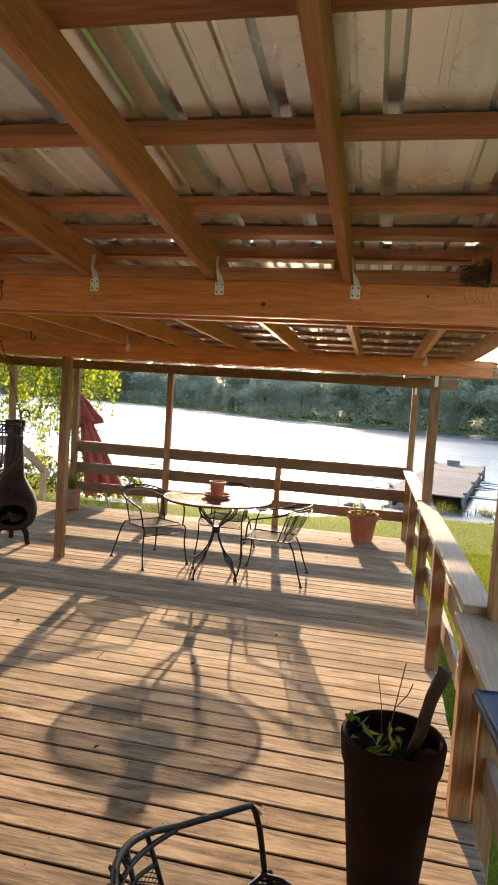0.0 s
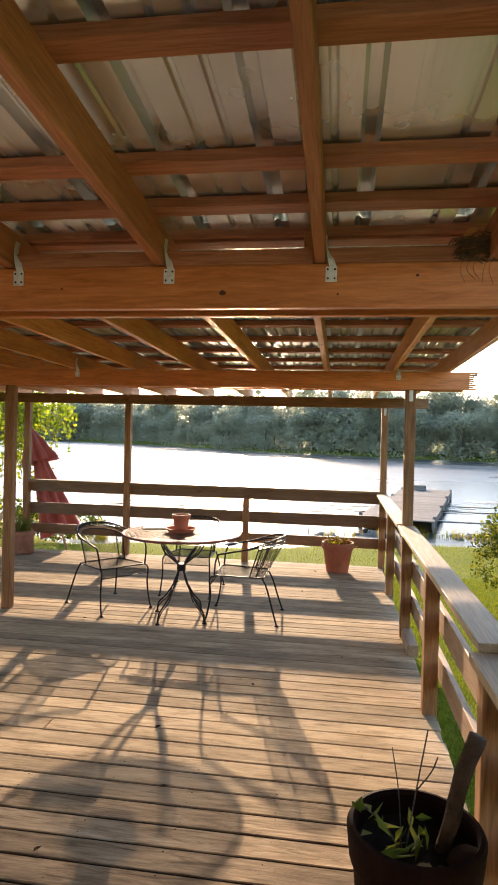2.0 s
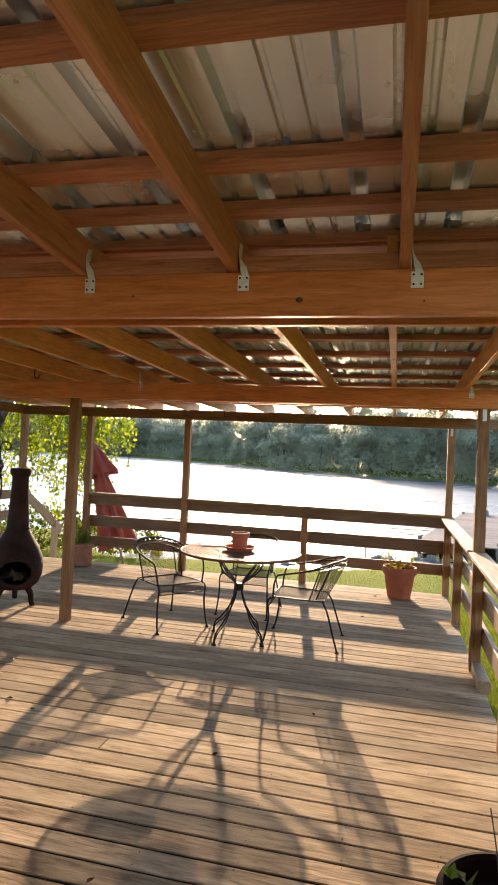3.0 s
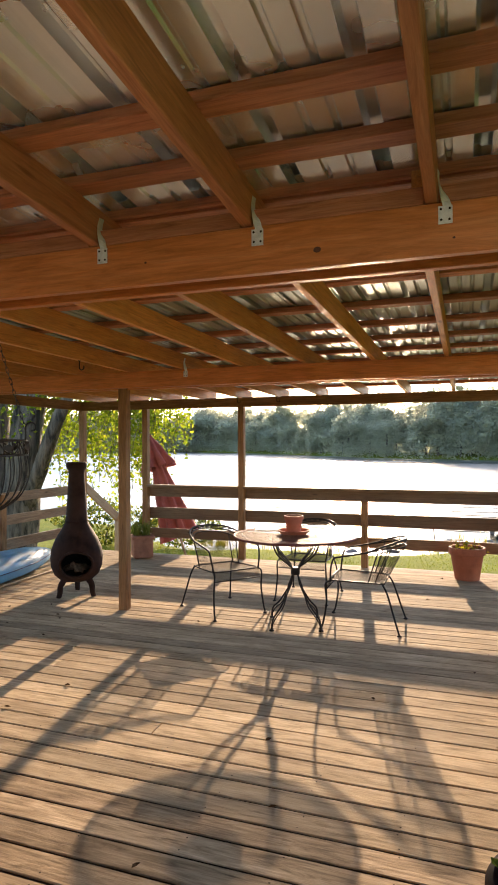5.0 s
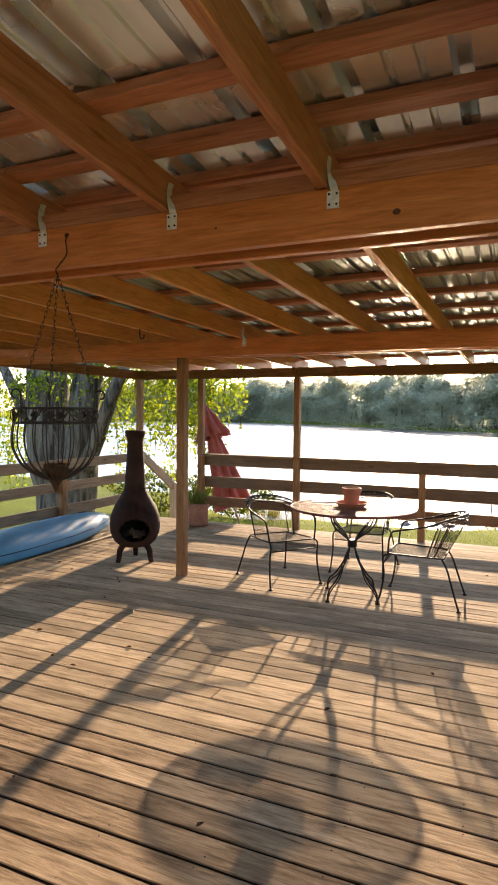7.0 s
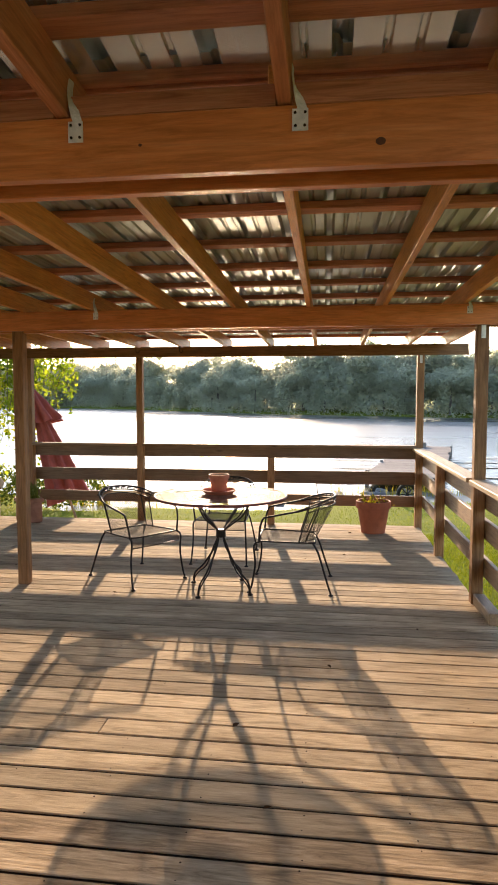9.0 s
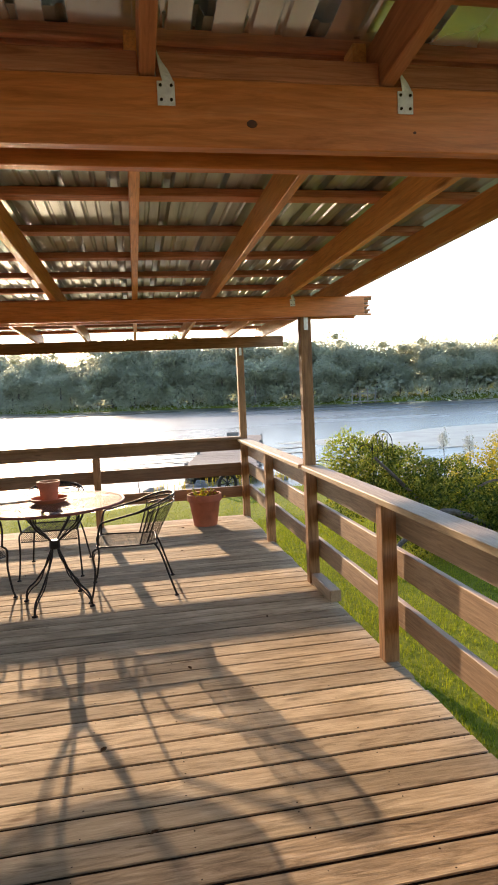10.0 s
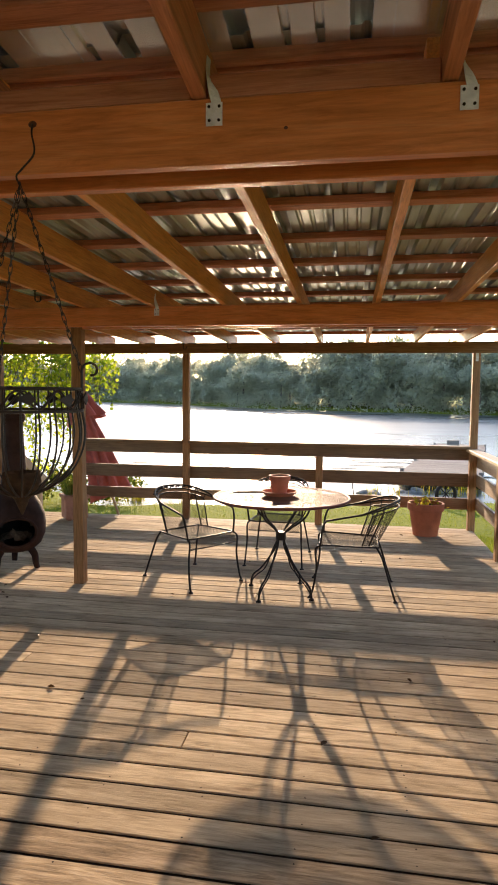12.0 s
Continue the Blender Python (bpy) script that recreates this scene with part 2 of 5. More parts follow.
def dz(y):
    """The deck's height: it falls a little towards the lake."""
    return -SLOPE * y


def thing(name, m, label, category, group="", kind=""):
    ob = new(name)
    ob.empty_display_size = 0.1
    ob.matrix_world = m
    return tagged(ob, label, category, group, kind)


def mesh_of(name, bm, mat, smooth=False):
    me = bpy.data.meshes.new(name)
    bm.to_mesh(me)
    bm.free()
    me.materials.append(mat)
    if smooth:
        me.polygons.foreach_set("use_smooth", [True] * len(me.polygons))
    return me


def part(name, bm, mat, parent=None, label="", m=None, smooth=False):
    """Links a bmesh, or a mesh that is shared, as one object under a thing or a part."""
    me = mesh_of(name, bm, mat, smooth) if isinstance(bm, bmesh.types.BMesh) else bm
    ob = new(name, me)
    ob.parent = parent
    if m is not None:
        ob.matrix_basis = m
    return tagged(ob, label)


def box(bm, size, centre=(0, 0, 0), bevel=0.0):
    r = bmesh.ops.create_cube(bm, size=1.0, matrix=Matrix.Translation(centre) @ Matrix.Diagonal((*size, 1)))
    if bevel:
        es = {e for v in r["verts"] for e in v.link_edges}
        bmesh.ops.bevel(bm, geom=list(es), offset=bevel, segments=1, affect="EDGES")
    return bm


BOARDS = {}


def board(name, p0, p1, w, h, mat, parent=None, label="", bevel=0.003):
    """A piece of sawn timber from p0 to p1 (its centre line), w across and h up, its grain along it."""
    p0, p1 = Vector(p0), Vector(p1)
    d = p1 - p0
    key = (round(d.length, 4), w, h, mat.name, bevel)
    if key not in BOARDS:
        BOARDS[key] = mesh_of(name, box(bmesh.new(), (d.length, w, h), bevel=bevel), mat)
    x = d.normalized()
    up = Vector((0, 0, 1)) if abs(x.z) < 0.9 else Vector((0, 1, 0))
    y = up.cross(x).normalized()
    rot = Matrix((x, y, x.cross(y))).transposed().to_4x4()
    return part(name, BOARDS[key], mat, parent, label, Matrix.Translation((p0 + p1) / 2) @ rot)


def tube(bm, pts, r, seg=8, closed=False, taper=None):
    """A round bar along points."""
    pts = [Vector(p) for p in pts]
    n = len(pts)
    rings, side = [], None
    for i, p in enumerate(pts):
        if closed:
            d = pts[(i + 1) % n] - pts[i - 1]
        else:
            d = pts[min(i + 1, n - 1)] - pts[max(i - 1, 0)]
        d.normalize()
        if side is None:
            side = d.orthogonal().normalized()
        side = (side - d * side.dot(d)).normalized()
        other = d.cross(side)
        rr = r if taper is None else r + (taper - r) * i / (n - 1)
        rings.append([bm.verts.new(p + (side * math.cos(a) + other * math.sin(a)) * rr) for a in (2 * math.pi * k / seg for k in range(seg))])
    for i in range(n if closed else n - 1):
        a, b = rings[i], rings[(i + 1) % n]
        for k in range(seg):
            bm.faces.new((a[k], a[(k + 1) % seg], b[(k + 1) % seg], b[k]))
    if not closed:
        bm.faces.new(rings[0][::-1])
        bm.faces.new(rings[-1])
    return bm


def curve(pts, steps=8):
    """A smooth line through points (Catmull-Rom)."""
    p = [Vector(q) for q in pts]
    p = [2 * p[0] - p[1]] + p + [2 * p[-1] - p[-2]]
    out = []
    for i in range(1, len(p) - 2):
        for k in range(steps):
            t = k / steps
            a, b, c, d = p[i - 1], p[i], p[i + 1], p[i + 2]
            out.append(0.5 * (2 * b + (c - a) * t + (2 * a - 5 * b + 4 * c - d) * t * t + (3 * b - a - 3 * c + d) * t ** 3))
    return out + [p[-2]]


def lathe(bm, profile, seg=40, wob=0.0, squash=1.0):
    """Turns a profile of (radius, height) round z."""
    rings = []
    for r, z in profile:
        rings.append([bm.verts.new((r * math.cos(a) * (1 + wob * noise.noise((math.cos(a) * 2, math.sin(a) * 2, z * 5))), squash * r * math.sin(a), z)) for a in (2 * math.pi * k / seg for k in range(seg))])
    for a, b in zip(rings, rings[1:]):
        for k in range(seg):
            bm.faces.new((a[k], a[(k + 1) % seg], b[(k + 1) % seg], b[k]))
    bm.faces.new(rings[0][::-1])
    bm.faces.new(rings[-1])
    return bm


def cards(name, centres, sizes, mat, parent=None, label="", up=0.0, fold=0.25, seed=1, slim=0.55):
    """Leaves: one folded, pointed blade for each centre, turned at random."""
    rng = np.random.default_rng(seed)
    c = np.asarray(centres, float)
    n = len(c)
    s = np.broadcast_to(np.asarray(sizes, float), (n,))[:, None]
    a = rng.normal(size=(n, 3))
    a[:, 2] *= 1 - up
    a /= np.linalg.norm(a, axis=1)[:, None]
    b = rng.normal(size=(n, 3))
    b -= a * (a * b).sum(1)[:, None]
    b /= np.linalg.norm(b, axis=1)[:, None]
    k = np.cross(a, b)
    v = np.stack([c - a * s * 0.5, c + b * s * slim * 0.5 + k * s * fold * 0.4, c + a * s * 0.5, c - b * s * slim * 0.5 + k * s * fold * 0.4], 1).reshape(-1, 3)
    i = np.arange(n)[:, None] * 4
    f = np.concatenate([i + [0, 1, 2], i + [0, 2, 3]], 1).reshape(-1, 3)
    me = bpy.data.meshes.new(name)
    me.from_pydata(v.tolist(), [], f.tolist())
    me.materials.append(mat)
    ob = new(name, me)
    ob.parent = parent
    return tagged(ob, label)


# ---- deck ----
X0, X1, Y0, Y1, PITCH, SEAM = -5.42, 1.275, -1.6, 9.62, 0.147, 3.27

floor = thing("floor", Matrix.Identity(4), "weathered tan timber deck floor of long planks", "deck", kind="structure")
rng = random.Random(4)
row = math.ceil((Y0 - SEAM) / PITCH)
while SEAM + (row + 1) * PITCH <= Y1 + 0.05:
    ya = SEAM + row * PITCH
    yc = ya + PITCH / 2
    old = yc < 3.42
    cuts = [X0, 1.275 + rng.uniform(-0.006, 0.006)] if row % 5 else [X0, (-3.42, -2.2, -1.0)[row % 3], 1.275]
    for xa, xb in zip(cuts, cuts[1:]):
        z = dz(yc) - 0.019 + rng.uniform(-0.0015, 0.001)
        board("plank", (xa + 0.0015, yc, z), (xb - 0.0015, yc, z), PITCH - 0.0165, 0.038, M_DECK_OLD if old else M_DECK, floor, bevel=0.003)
    row += 1
# Added strips just below the surface that paint the board gaps dark as shade.
bm = bmesh.new()
for k in range(math.ceil((Y0 - SEAM) / PITCH), row + 1):
    y = SEAM + k * PITCH
    box(bm, (X1 - X0 - 0.03, 0.0162, 0.012), ((X0 + X1) / 2, y, dz(y) - 0.013))
tagged(part("joint_dirt", bm, M_JOINT_SHADE, floor, "dark strips in the joints standing in for shade"), kind="stuff")
bm = bmesh.new()
for k in range(17):
    box(bm, (0.038, Y1 - Y0 - 0.1, 0.18), (X0 + 0.1 + 0.408 * k, (Y0 + Y1) / 2, -0.135 - SLOPE * 4.0))
for v in bm.verts:
    v.co.z += -SLOPE * (v.co.y - 4.0)
part("joist", bm, M_POST, floor)
bm = bmesh.new()
rng = random.Random(9)
for r in range(-24, 44):
    for k in range(17):
        for off in (0.03, PITCH - 0.03):
            x, y = X0 + 0.1 + 0.408 * k + rng.uniform(-0.012, 0.012), SEAM + r * PITCH + off + rng.uniform(-0.008, 0.008)
            if Y0 < y < Y1 and x < 1.26 and rng.random() < 0.6:
                bmesh.ops.create_circle(bm, cap_ends=True, segments=6, radius=rng.uniform(0.0028, 0.0045), matrix=Matrix.Translation((x, y, dz(y) + 0.0012)))
tagged(part("nail_heads", bm, M_NAIL, floor), kind="stuff")
rim = thing("deck_rim", Matrix.Identity(4), "brown timber rim joist round the deck edge", "deck edge", kind="structure")
board("rim_board", (1.25, Y0, -0.15 - SLOPE * Y0), (1.25, Y1, -0.15 - SLOPE * Y1), 0.038, 0.2, M_RAIL, rim)
board("rim_board", (X0, Y1 - 0.03, dz(Y1) - 0.15), (X1, Y1 - 0.03, dz(Y1) - 0.15), 0.038, 0.2, M_RAIL, rim)

# ---- roof: beams, rafters, purlins and metal ----


def beam(label, y, x0, x1, z0, z1, double, mat=M_BEAM):
    b = thing("roof_beam", Matrix.Identity(4), label, "beam", kind="structure")
    zc, h = (z0 + z1) / 2, z1 - z0
    board("beam_board", (x0, y + 0.019, zc), (x1, y + 0.019, zc), 0.038, h, mat, b)
    if double:
        board("beam_board", (x0, y + 0.149, zc - 0.004), (x1 - 0.03, y + 0.149, zc - 0.004), 0.038, h, mat, b)
    return b


B1Y, B2Y, B3Y = 2.95, 6.22, 9.44
near_beam = beam("orange-stained double timber beam carrying the porch rafters", B1Y, -6.2, 1.75, 2.112, 2.272, True)
knot_bm = bmesh.new()
lathe(knot_bm, [(0.011, 0), (0.0105, 0.0008), (0.006, 0.0012), (0.001, 0.0012)], 14, 0.2)
knot_me = mesh_of("knot", knot_bm, M_KNOT)
for x, z, k in ((0.194, 2.169, 1.0), (-1.105, 2.238, 0.9), (-0.44, 2.19, 0.4), (0.62, 2.16, 0.35), (-2.1, 2.17, 0.9), (0.9, 2.225, 0.5)):
    part("knot", knot_me, M_KNOT, near_beam, m=pose(x, B1Y - 0.0002, z, 90, 0, 0) @ Matrix.Diagonal((1.2 * k, 0.9 * k, 1, 1)))
far_beam = beam("orange-stained double timber beam on square posts with a split end", B2Y, -6.0, 1.735, 2.085, 2.24, True)
rng = random.Random(17)
for k in range(9):
    z = 2.085 + 0.155 * (k + 0.5) / 9
    board("splinter", (1.735, B2Y + 0.019 + rng.uniform(-0.002, 0.002), z), (1.735 + rng.uniform(0.025, 0.07), B2Y + 0.019, z), 0.034, 0.0135, M_POST if k % 2 else M_BEAM, far_beam, bevel=0.002)
beam("thin dark timber beam along the lake edge of the roof", B3Y, -5.24, 1.84, 2.085, 2.225, False, M_POST)
sb = thing("roof_beam", Matrix.Identity(4), "timber side beam of the porch roof", "beam", kind="structure")
board("beam_board", (-5.2, -1.5, 2.16), (-5.2, 9.43, 2.16), 0.038, 0.14, M_POST, sb)

S1 = 0.083


def z1_(y):
    return 2.274 + S1 * (B1Y + 0.05 - y)


def z2_(y):
    return 2.274 - 0.010 * (y - 3.05)


def tie(m):
    """A bent strip of galvanised sheet with nail holes, that holds a rafter to its beam."""
    t = thing("rafter_tie", m, "small galvanised steel rafter tie with nail holes", "bracket", "rafter ties")
    bm = bmesh.new()
    box(bm, (0.042, 0.0025, 0.056), (0, -0.0015, -0.040), 0.0008)
    plate = part("plate", bm, M_TIN, t)
    bm = bmesh.new()
    bmesh.ops.create_cone(bm, cap_ends=True, segments=8, radius1=0.0040, radius2=0.0034, depth=0.003, matrix=Matrix.Rotation(math.pi / 2, 4, "X"))
    nail = mesh_of("nail", bm, M_NAIL)
    for x, z in ((-0.013, -0.022), (0.013, -0.022), (-0.012, -0.055), (0.012, -0.055)):
        part("nail", nail, M_NAIL, plate, m=pose(x, -0.004, z))
    bm = bmesh.new()
    rows = []
    for k in range(7):
        q = k / 6
        turn = math.radians(82) * min(1.0, q * 1.6)
        c = Vector((0.006 - 0.027 * min(1.0, q * 1.4), -0.002 + 0.030 * q ** 2, -0.014 + 0.125 * q))
        w = Vector((math.cos(turn), math.sin(turn), 0)) * 0.013
        n = Vector((-math.sin(turn), math.cos(turn), 0)) * 0.001
        rows.append([bm.verts.new(p) for p in (c - w - n, c + w - n, c + w + n, c - w + n)])
    for a, b in zip(rows, rows[1:]):
        for k in range(4):
            bm.faces.new((a[k], a[(k + 1) % 4], b[(k + 1) % 4], b[k]))
    bm.faces.new(rows[0][::-1])
    bm.faces.new(rows[-1])
    part("strap", bm, M_TIN, t)
    return t


first_tie = None
for k in range(-8, 3):
    x = -0.012 + 0.607 * k
    r = thing("rafter", Matrix.Identity(4), "brown timber rafter sloping down to the beam", "rafter", "rafters near the house", "structure")
    ya, yb = -1.5, B1Y + 0.24
    board("rafter_board", (x - 0.042, ya, z1_(ya) + 0.07), (x - 0.042, yb, z1_(yb) + 0.07), 0.038, 0.14, M_RAFTER, r)
    if k < 3:
        m = pose(x, B1Y - 0.001, 2.272)
        if first_tie is None:
            first_tie = tie(m)
        else:
            copy_thing(first_tie, m)
for k in range(-8, 4):
    x = -0.085 + 0.592 * k if k < 3 else 1.565
    r = thing("rafter", Matrix.Identity(4), "light brown timber rafter under the metal roof", "rafter", "rafters towards the lake", "structure")
    ya, yb = B1Y + 0.075, 9.9
    board("rafter_board", (x, ya, z2_(ya) + 0.072), (x, yb, z2_(yb) + 0.072), 0.038, 0.14, M_RAFTER_NEW, r)
    if k in (-3, 2):
        copy_thing(first_tie, pose(x + 0.04, B2Y - 0.001, 2.236))
for y in (-1.2, -0.65, -0.11, 0.43, 0.97, 1.495, 2.015, 2.535, 2.83, 3.14):
    p = thing("purlin", Matrix.Identity(4), "reddish brown timber purlin under the roofing", "purlin", "purlins near the house", "structure")
    z = z1_(y) + 0.14 + 0.019
    for xa, xb in ((-6.0, -1.86 + 0.6 * (round(y * 10) % 3)), (-1.86 + 0.6 * (round(y * 10) % 3), 1.62)):
        board("purlin_board", (xa, y, z + 0.001), (xb, y, z + 0.001), 0.089, 0.036, M_PURLIN, p)
for k in range(12):
    y = 3.12 + 0.6 * k
    p = thing("purlin", Matrix.Identity(4), "thin reddish brown timber purlin under the roofing", "purlin", "purlins towards the lake", "structure")
    z = z2_(y) + 0.142 + 0.019
    board("purlin_board", (-6.0, y, z + 0.001), (1.6, y, z + 0.001), 0.089, 0.036, M_PURLIN, p)


for k in range(-8, 3):
    x = -0.012 + 0.607 * k - 0.042
    bl = thing("blocking", Matrix.Identity(4), "short reddish timber block between the rafters on the beam", "blocking", "blocks on the beam", "structure")
    board("block_board", (x + 0.022, B1Y + 0.025, 2.303), (x + 0.585, B1Y + 0.025, 2.303), 0.036, 0.058, M_PURLIN, bl)


def roofing(name, label, x0, x1, y0, y1, zf, rib, high, mat):
    """Ribbed sheet steel: a trapezoid rib at each step and two low ribs between."""
    roof = thing(name, Matrix.Identity(4), label, "roof", kind="structure")
    n = max(1, round((x1 - x0) / (rib * 3)))
    w = (x1 - x0) / n
    for i in range(n):
        xs, x = [], x0 + i * w
        while x < x0 + (i + 1) * w - 0.02:
            xs += [(x, 0), (x + 0.012, high), (x + 0.044, high), (x + 0.056, 0)]
            for f in (0.48, 0.76):
                xs += [(x + rib * f - 0.013, 0), (x + rib * f - 0.005, 0.008), (x + rib * f + 0.005, 0.008), (x + rib * f + 0.013, 0)]
            x += rib
        xs.append((x0 + (i + 1) * w + 0.02, 0.002))
        bm = bmesh.new()
        cols = []
        steps = 12
        for xx, h in xs:
            col = []
            for k in range(steps + 1):
                y = y0 + (y1 - y0) * k / steps
                col.append(bm.verts.new((xx, y, zf(y) + h + 0.002 * i % 0.004 + 0.0012 * math.sin(y * 5 + xx * 7))))
            cols.append(col)
        for a, b in zip(cols, cols[1:]):
            for k in range(steps):
                bm.faces.new((a[k], b[k], b[k + 1], a[k + 1]))
        part("roof_sheet", bm, mat, roof)
    return roof


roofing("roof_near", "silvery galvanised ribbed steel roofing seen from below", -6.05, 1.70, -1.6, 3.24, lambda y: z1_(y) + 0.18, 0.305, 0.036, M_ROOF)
roofing("roof_lake", "galvanised ribbed steel roofing with light through its ribs", -6.05, 1.68, 3.02, 9.98, lambda y: z2_(y) + 0.181, 0.235, 0.026, M_ROOF_DIMMED)

# ---- posts ----


def post(label, x, y, z0, z1, plate=False, w=0.089, mat=M_POST):
    p = thing("porch_post", pose(x, y, z0), label, "post", "porch posts", "structure")
    board("post_timber", (0, 0, 0), (0, 0, z1 - z0), w, w, mat, p, bevel=0.005)
    if plate:
        bm = bmesh.new()
        box(bm, (0.034, 0.003, 0.10), (0, -w / 2 - 0.002, 2.035 - z0), 0.001)
        part("post_plate", bm, M_TIN, p, "galvanised steel plate")
    return p


GROUND_Z = -0.75
post("square brown porch post standing on the deck", -2.56, B2Y + 0.14, dz(6.3), 2.238)
post("square brown porch post at the railing corner", 1.255, B2Y + 0.094, dz(6.3) - 0.4, 2.238, True)
post("square brown porch post standing outside the railing", 1.315, B1Y + 0.0835, GROUND_Z, 2.27)
post("square brown corner post by the lake", 1.262, B3Y + 0.084, dz(9.5) - 0.4, 2.22, True)
for x in (-2.47, -4.06, -5.21):
    post("square brown porch post in the lake railing", x, B3Y + 0.084, dz(9.5) - 0.4, 2.22)

# ---- railings ----


def railing(name, label, ends, bands, cap, posts, outer, post_top, mat=M_RAIL):
    """Three boards between posts; ends are (x, y) and bands are (low, high)."""
    r = thing(name, Matrix.Identity(4), label, "railing", kind="structure")
    (xa, ya), (xb, yb) = ends
    for lo, hi in bands:
        za = (lo + hi) / 2
        board("rail_board", (xa + outer[0], ya + outer[1], za), (xb + outer[0], yb + outer[1], za), 0.036, hi - lo, mat, r)
    for x, y in posts:
        board("rail_post", (x, y, dz(y) - 0.3), (x, y, post_top), 0.089, 0.089, M_POST, r, bevel=0.005)
    if cap:
        for (x0, y0, z0), (x1, y1, z1), w in cap:
            board("cap_board", (x0, y0, z0), (x1, y1, z1), w, 0.036, mat if mat is M_RAIL_BACKLIT else M_CAP, r, "weathered flat cap board")
    return r


side_bands = ((0.655, 0.80), (0.415, 0.57), (0.115, 0.265))
railing("railing_side", "brown timber railing with a flat cap along the deck side", ((1.255, 3.09), (1.255, 9.5)), side_bands,
        [((1.242, 3.075, 0.872), (1.242, 6.26, 0.872), 0.145), ((1.242, 6.36, 0.872), (1.242, 9.46, 0.872), 0.145)],
        [(1.24, 4.70), (1.25, 7.93)], (0.068, 0), 0.853)
railing("railing_near", "brown timber railing with a lower flat cap", ((1.25, -1.4), (1.25, 3.0)), ((0.62, 0.765), (0.385, 0.53), (0.10, 0.25)),
        [((1.235, -1.4, 0.838), (1.235, 3.07, 0.838), 0.20)], [(1.215, 3.03), (1.215, 1.2), (1.215, -0.6)], (0.07, 0), 0.82)
railing("railing_lake", "backlit timber railing of three boards along the lake", ((-4.05, 9.51), (1.25, 9.51)), ((0.735, 0.92), (0.395, 0.565), (0.10, 0.245)),
        # Flush inner cap boards, added to widen the rail's shadow on the deck.
        [((-4.0, 9.49, 0.905), (-2.52, 9.49, 0.905), 0.155), ((-2.42, 9.49, 0.905), (1.21, 9.49, 0.905), 0.155)], [(-0.665, 9.47)], (0, 0.075), 0.745, M_RAIL_BACKLIT)
railing("railing_left", "weathered timber railing of three boards behind the kayak", ((-5.23, 3.0), (-5.23, 9.48)), ((0.76, 0.895), (0.45, 0.585), (0.12, 0.26)),
        None, [(-5.17, 7.62), (-5.17, 5.7), (-5.17, 3.6)], (-0.01, 0), 0.88)
kerb = thing("timber_block", pose(1.265, 6.02, dz(6.02) + 0.0445), "short grey square timber lying against the post", "timber")
board("block_timber", (0, -0.26, 0.004), (0, 0.235, -0.004), 0.089, 0.089, M_RAIL, kerb, bevel=0.006)

# stairs down to the lawn, between the two posts at the lake side
stair = thing("stairs", Matrix.Identity(4), "timber stairs with a sloping handrail down to the lawn", "stairs", kind="structure")
for k in range(4):
    y = 9.78 + 0.28 * k
    board("tread", (-5.15, y, dz(9.6) - 0.17 * (k + 1)), (-4.10, y, dz(9.6) - 0.17 * (k + 1)), 0.26, 0.038, M_DECK, stair)
for x in (-5.19, -4.07):
    board("stringer", (x, 9.6, -0.28), (x, 10.9, -1.05), 0.04, 0.24, M_RAIL, stair)
board("handrail", (-5.19, 9.52, 0.88), (-5.19, 10.75, 0.12), 0.04, 0.14, M_CAP, stair)
board("handrail_post", (-5.19, 10.55, -1.1), (-5.19, 10.55, 0.28), 0.089, 0.089, M_CAP, stair)

# ---- unseen wall behind the camera, added pale to bounce light ----
house = thing("wall_house", Matrix.Identity(4), "plain unseen pale wall added behind the porch to bounce light", "wall", kind="structure")
bm = bmesh.new()
box(bm, (9.0, 0.15, 3.9), (-2.0, -1.75, 1.15))
M_BOUNCE_WALL = plain("pale_bounce_wall", (0.78, 0.76, 0.72), 0.7, 0, 0.15, 3, 0.2)
part("wall_panel", bm, M_BOUNCE_WALL, house)

# ---- land, water and far shore ----
WATER = -1.35


def shore(x):
    return 19.6 + (0.10 * x if x > -6 else -0.6 - 0.42 * (x + 6)) + 1.2 * math.sin(x * 0.35) + 0.5 * math.sin(x * 1.1)


def ground_z(x, y):
    d = shore(x) - y
    base = GROUND_Z - 0.036 * max(0.0, y - 4) if y > 4 else GROUND_Z
    base = max(base, -1.28)
    t = min(1.0, max(0.0, (d + 1.0) / 3.0))
    return (WATER - 1.2) * (1 - t) + base * t + 0.03 * noise.noise((x * 0.5, y * 0.5, 0))


FAR = [(-420, 300), (-92, 226), (-53, 181), (-18, 134), (17, 108), (53, 88), (115, 76), (420, 62)]


def far_y(x):
    for (xa, ya), (xb, yb) in zip(FAR, FAR[1:]):
        if x <= xb:
            return ya + (yb - ya) * (x - xa) / (xb - xa)
    return FAR[-1][1]


xs = [-2500, -900, -420, -200, -104, -60, -40, -28, -20, *np.arange(-16, 20.1, 0.75), 24, 32, 44, 60, 90, 130, 200, 420, 900, 2500]
bm = bmesh.new()
grid = []
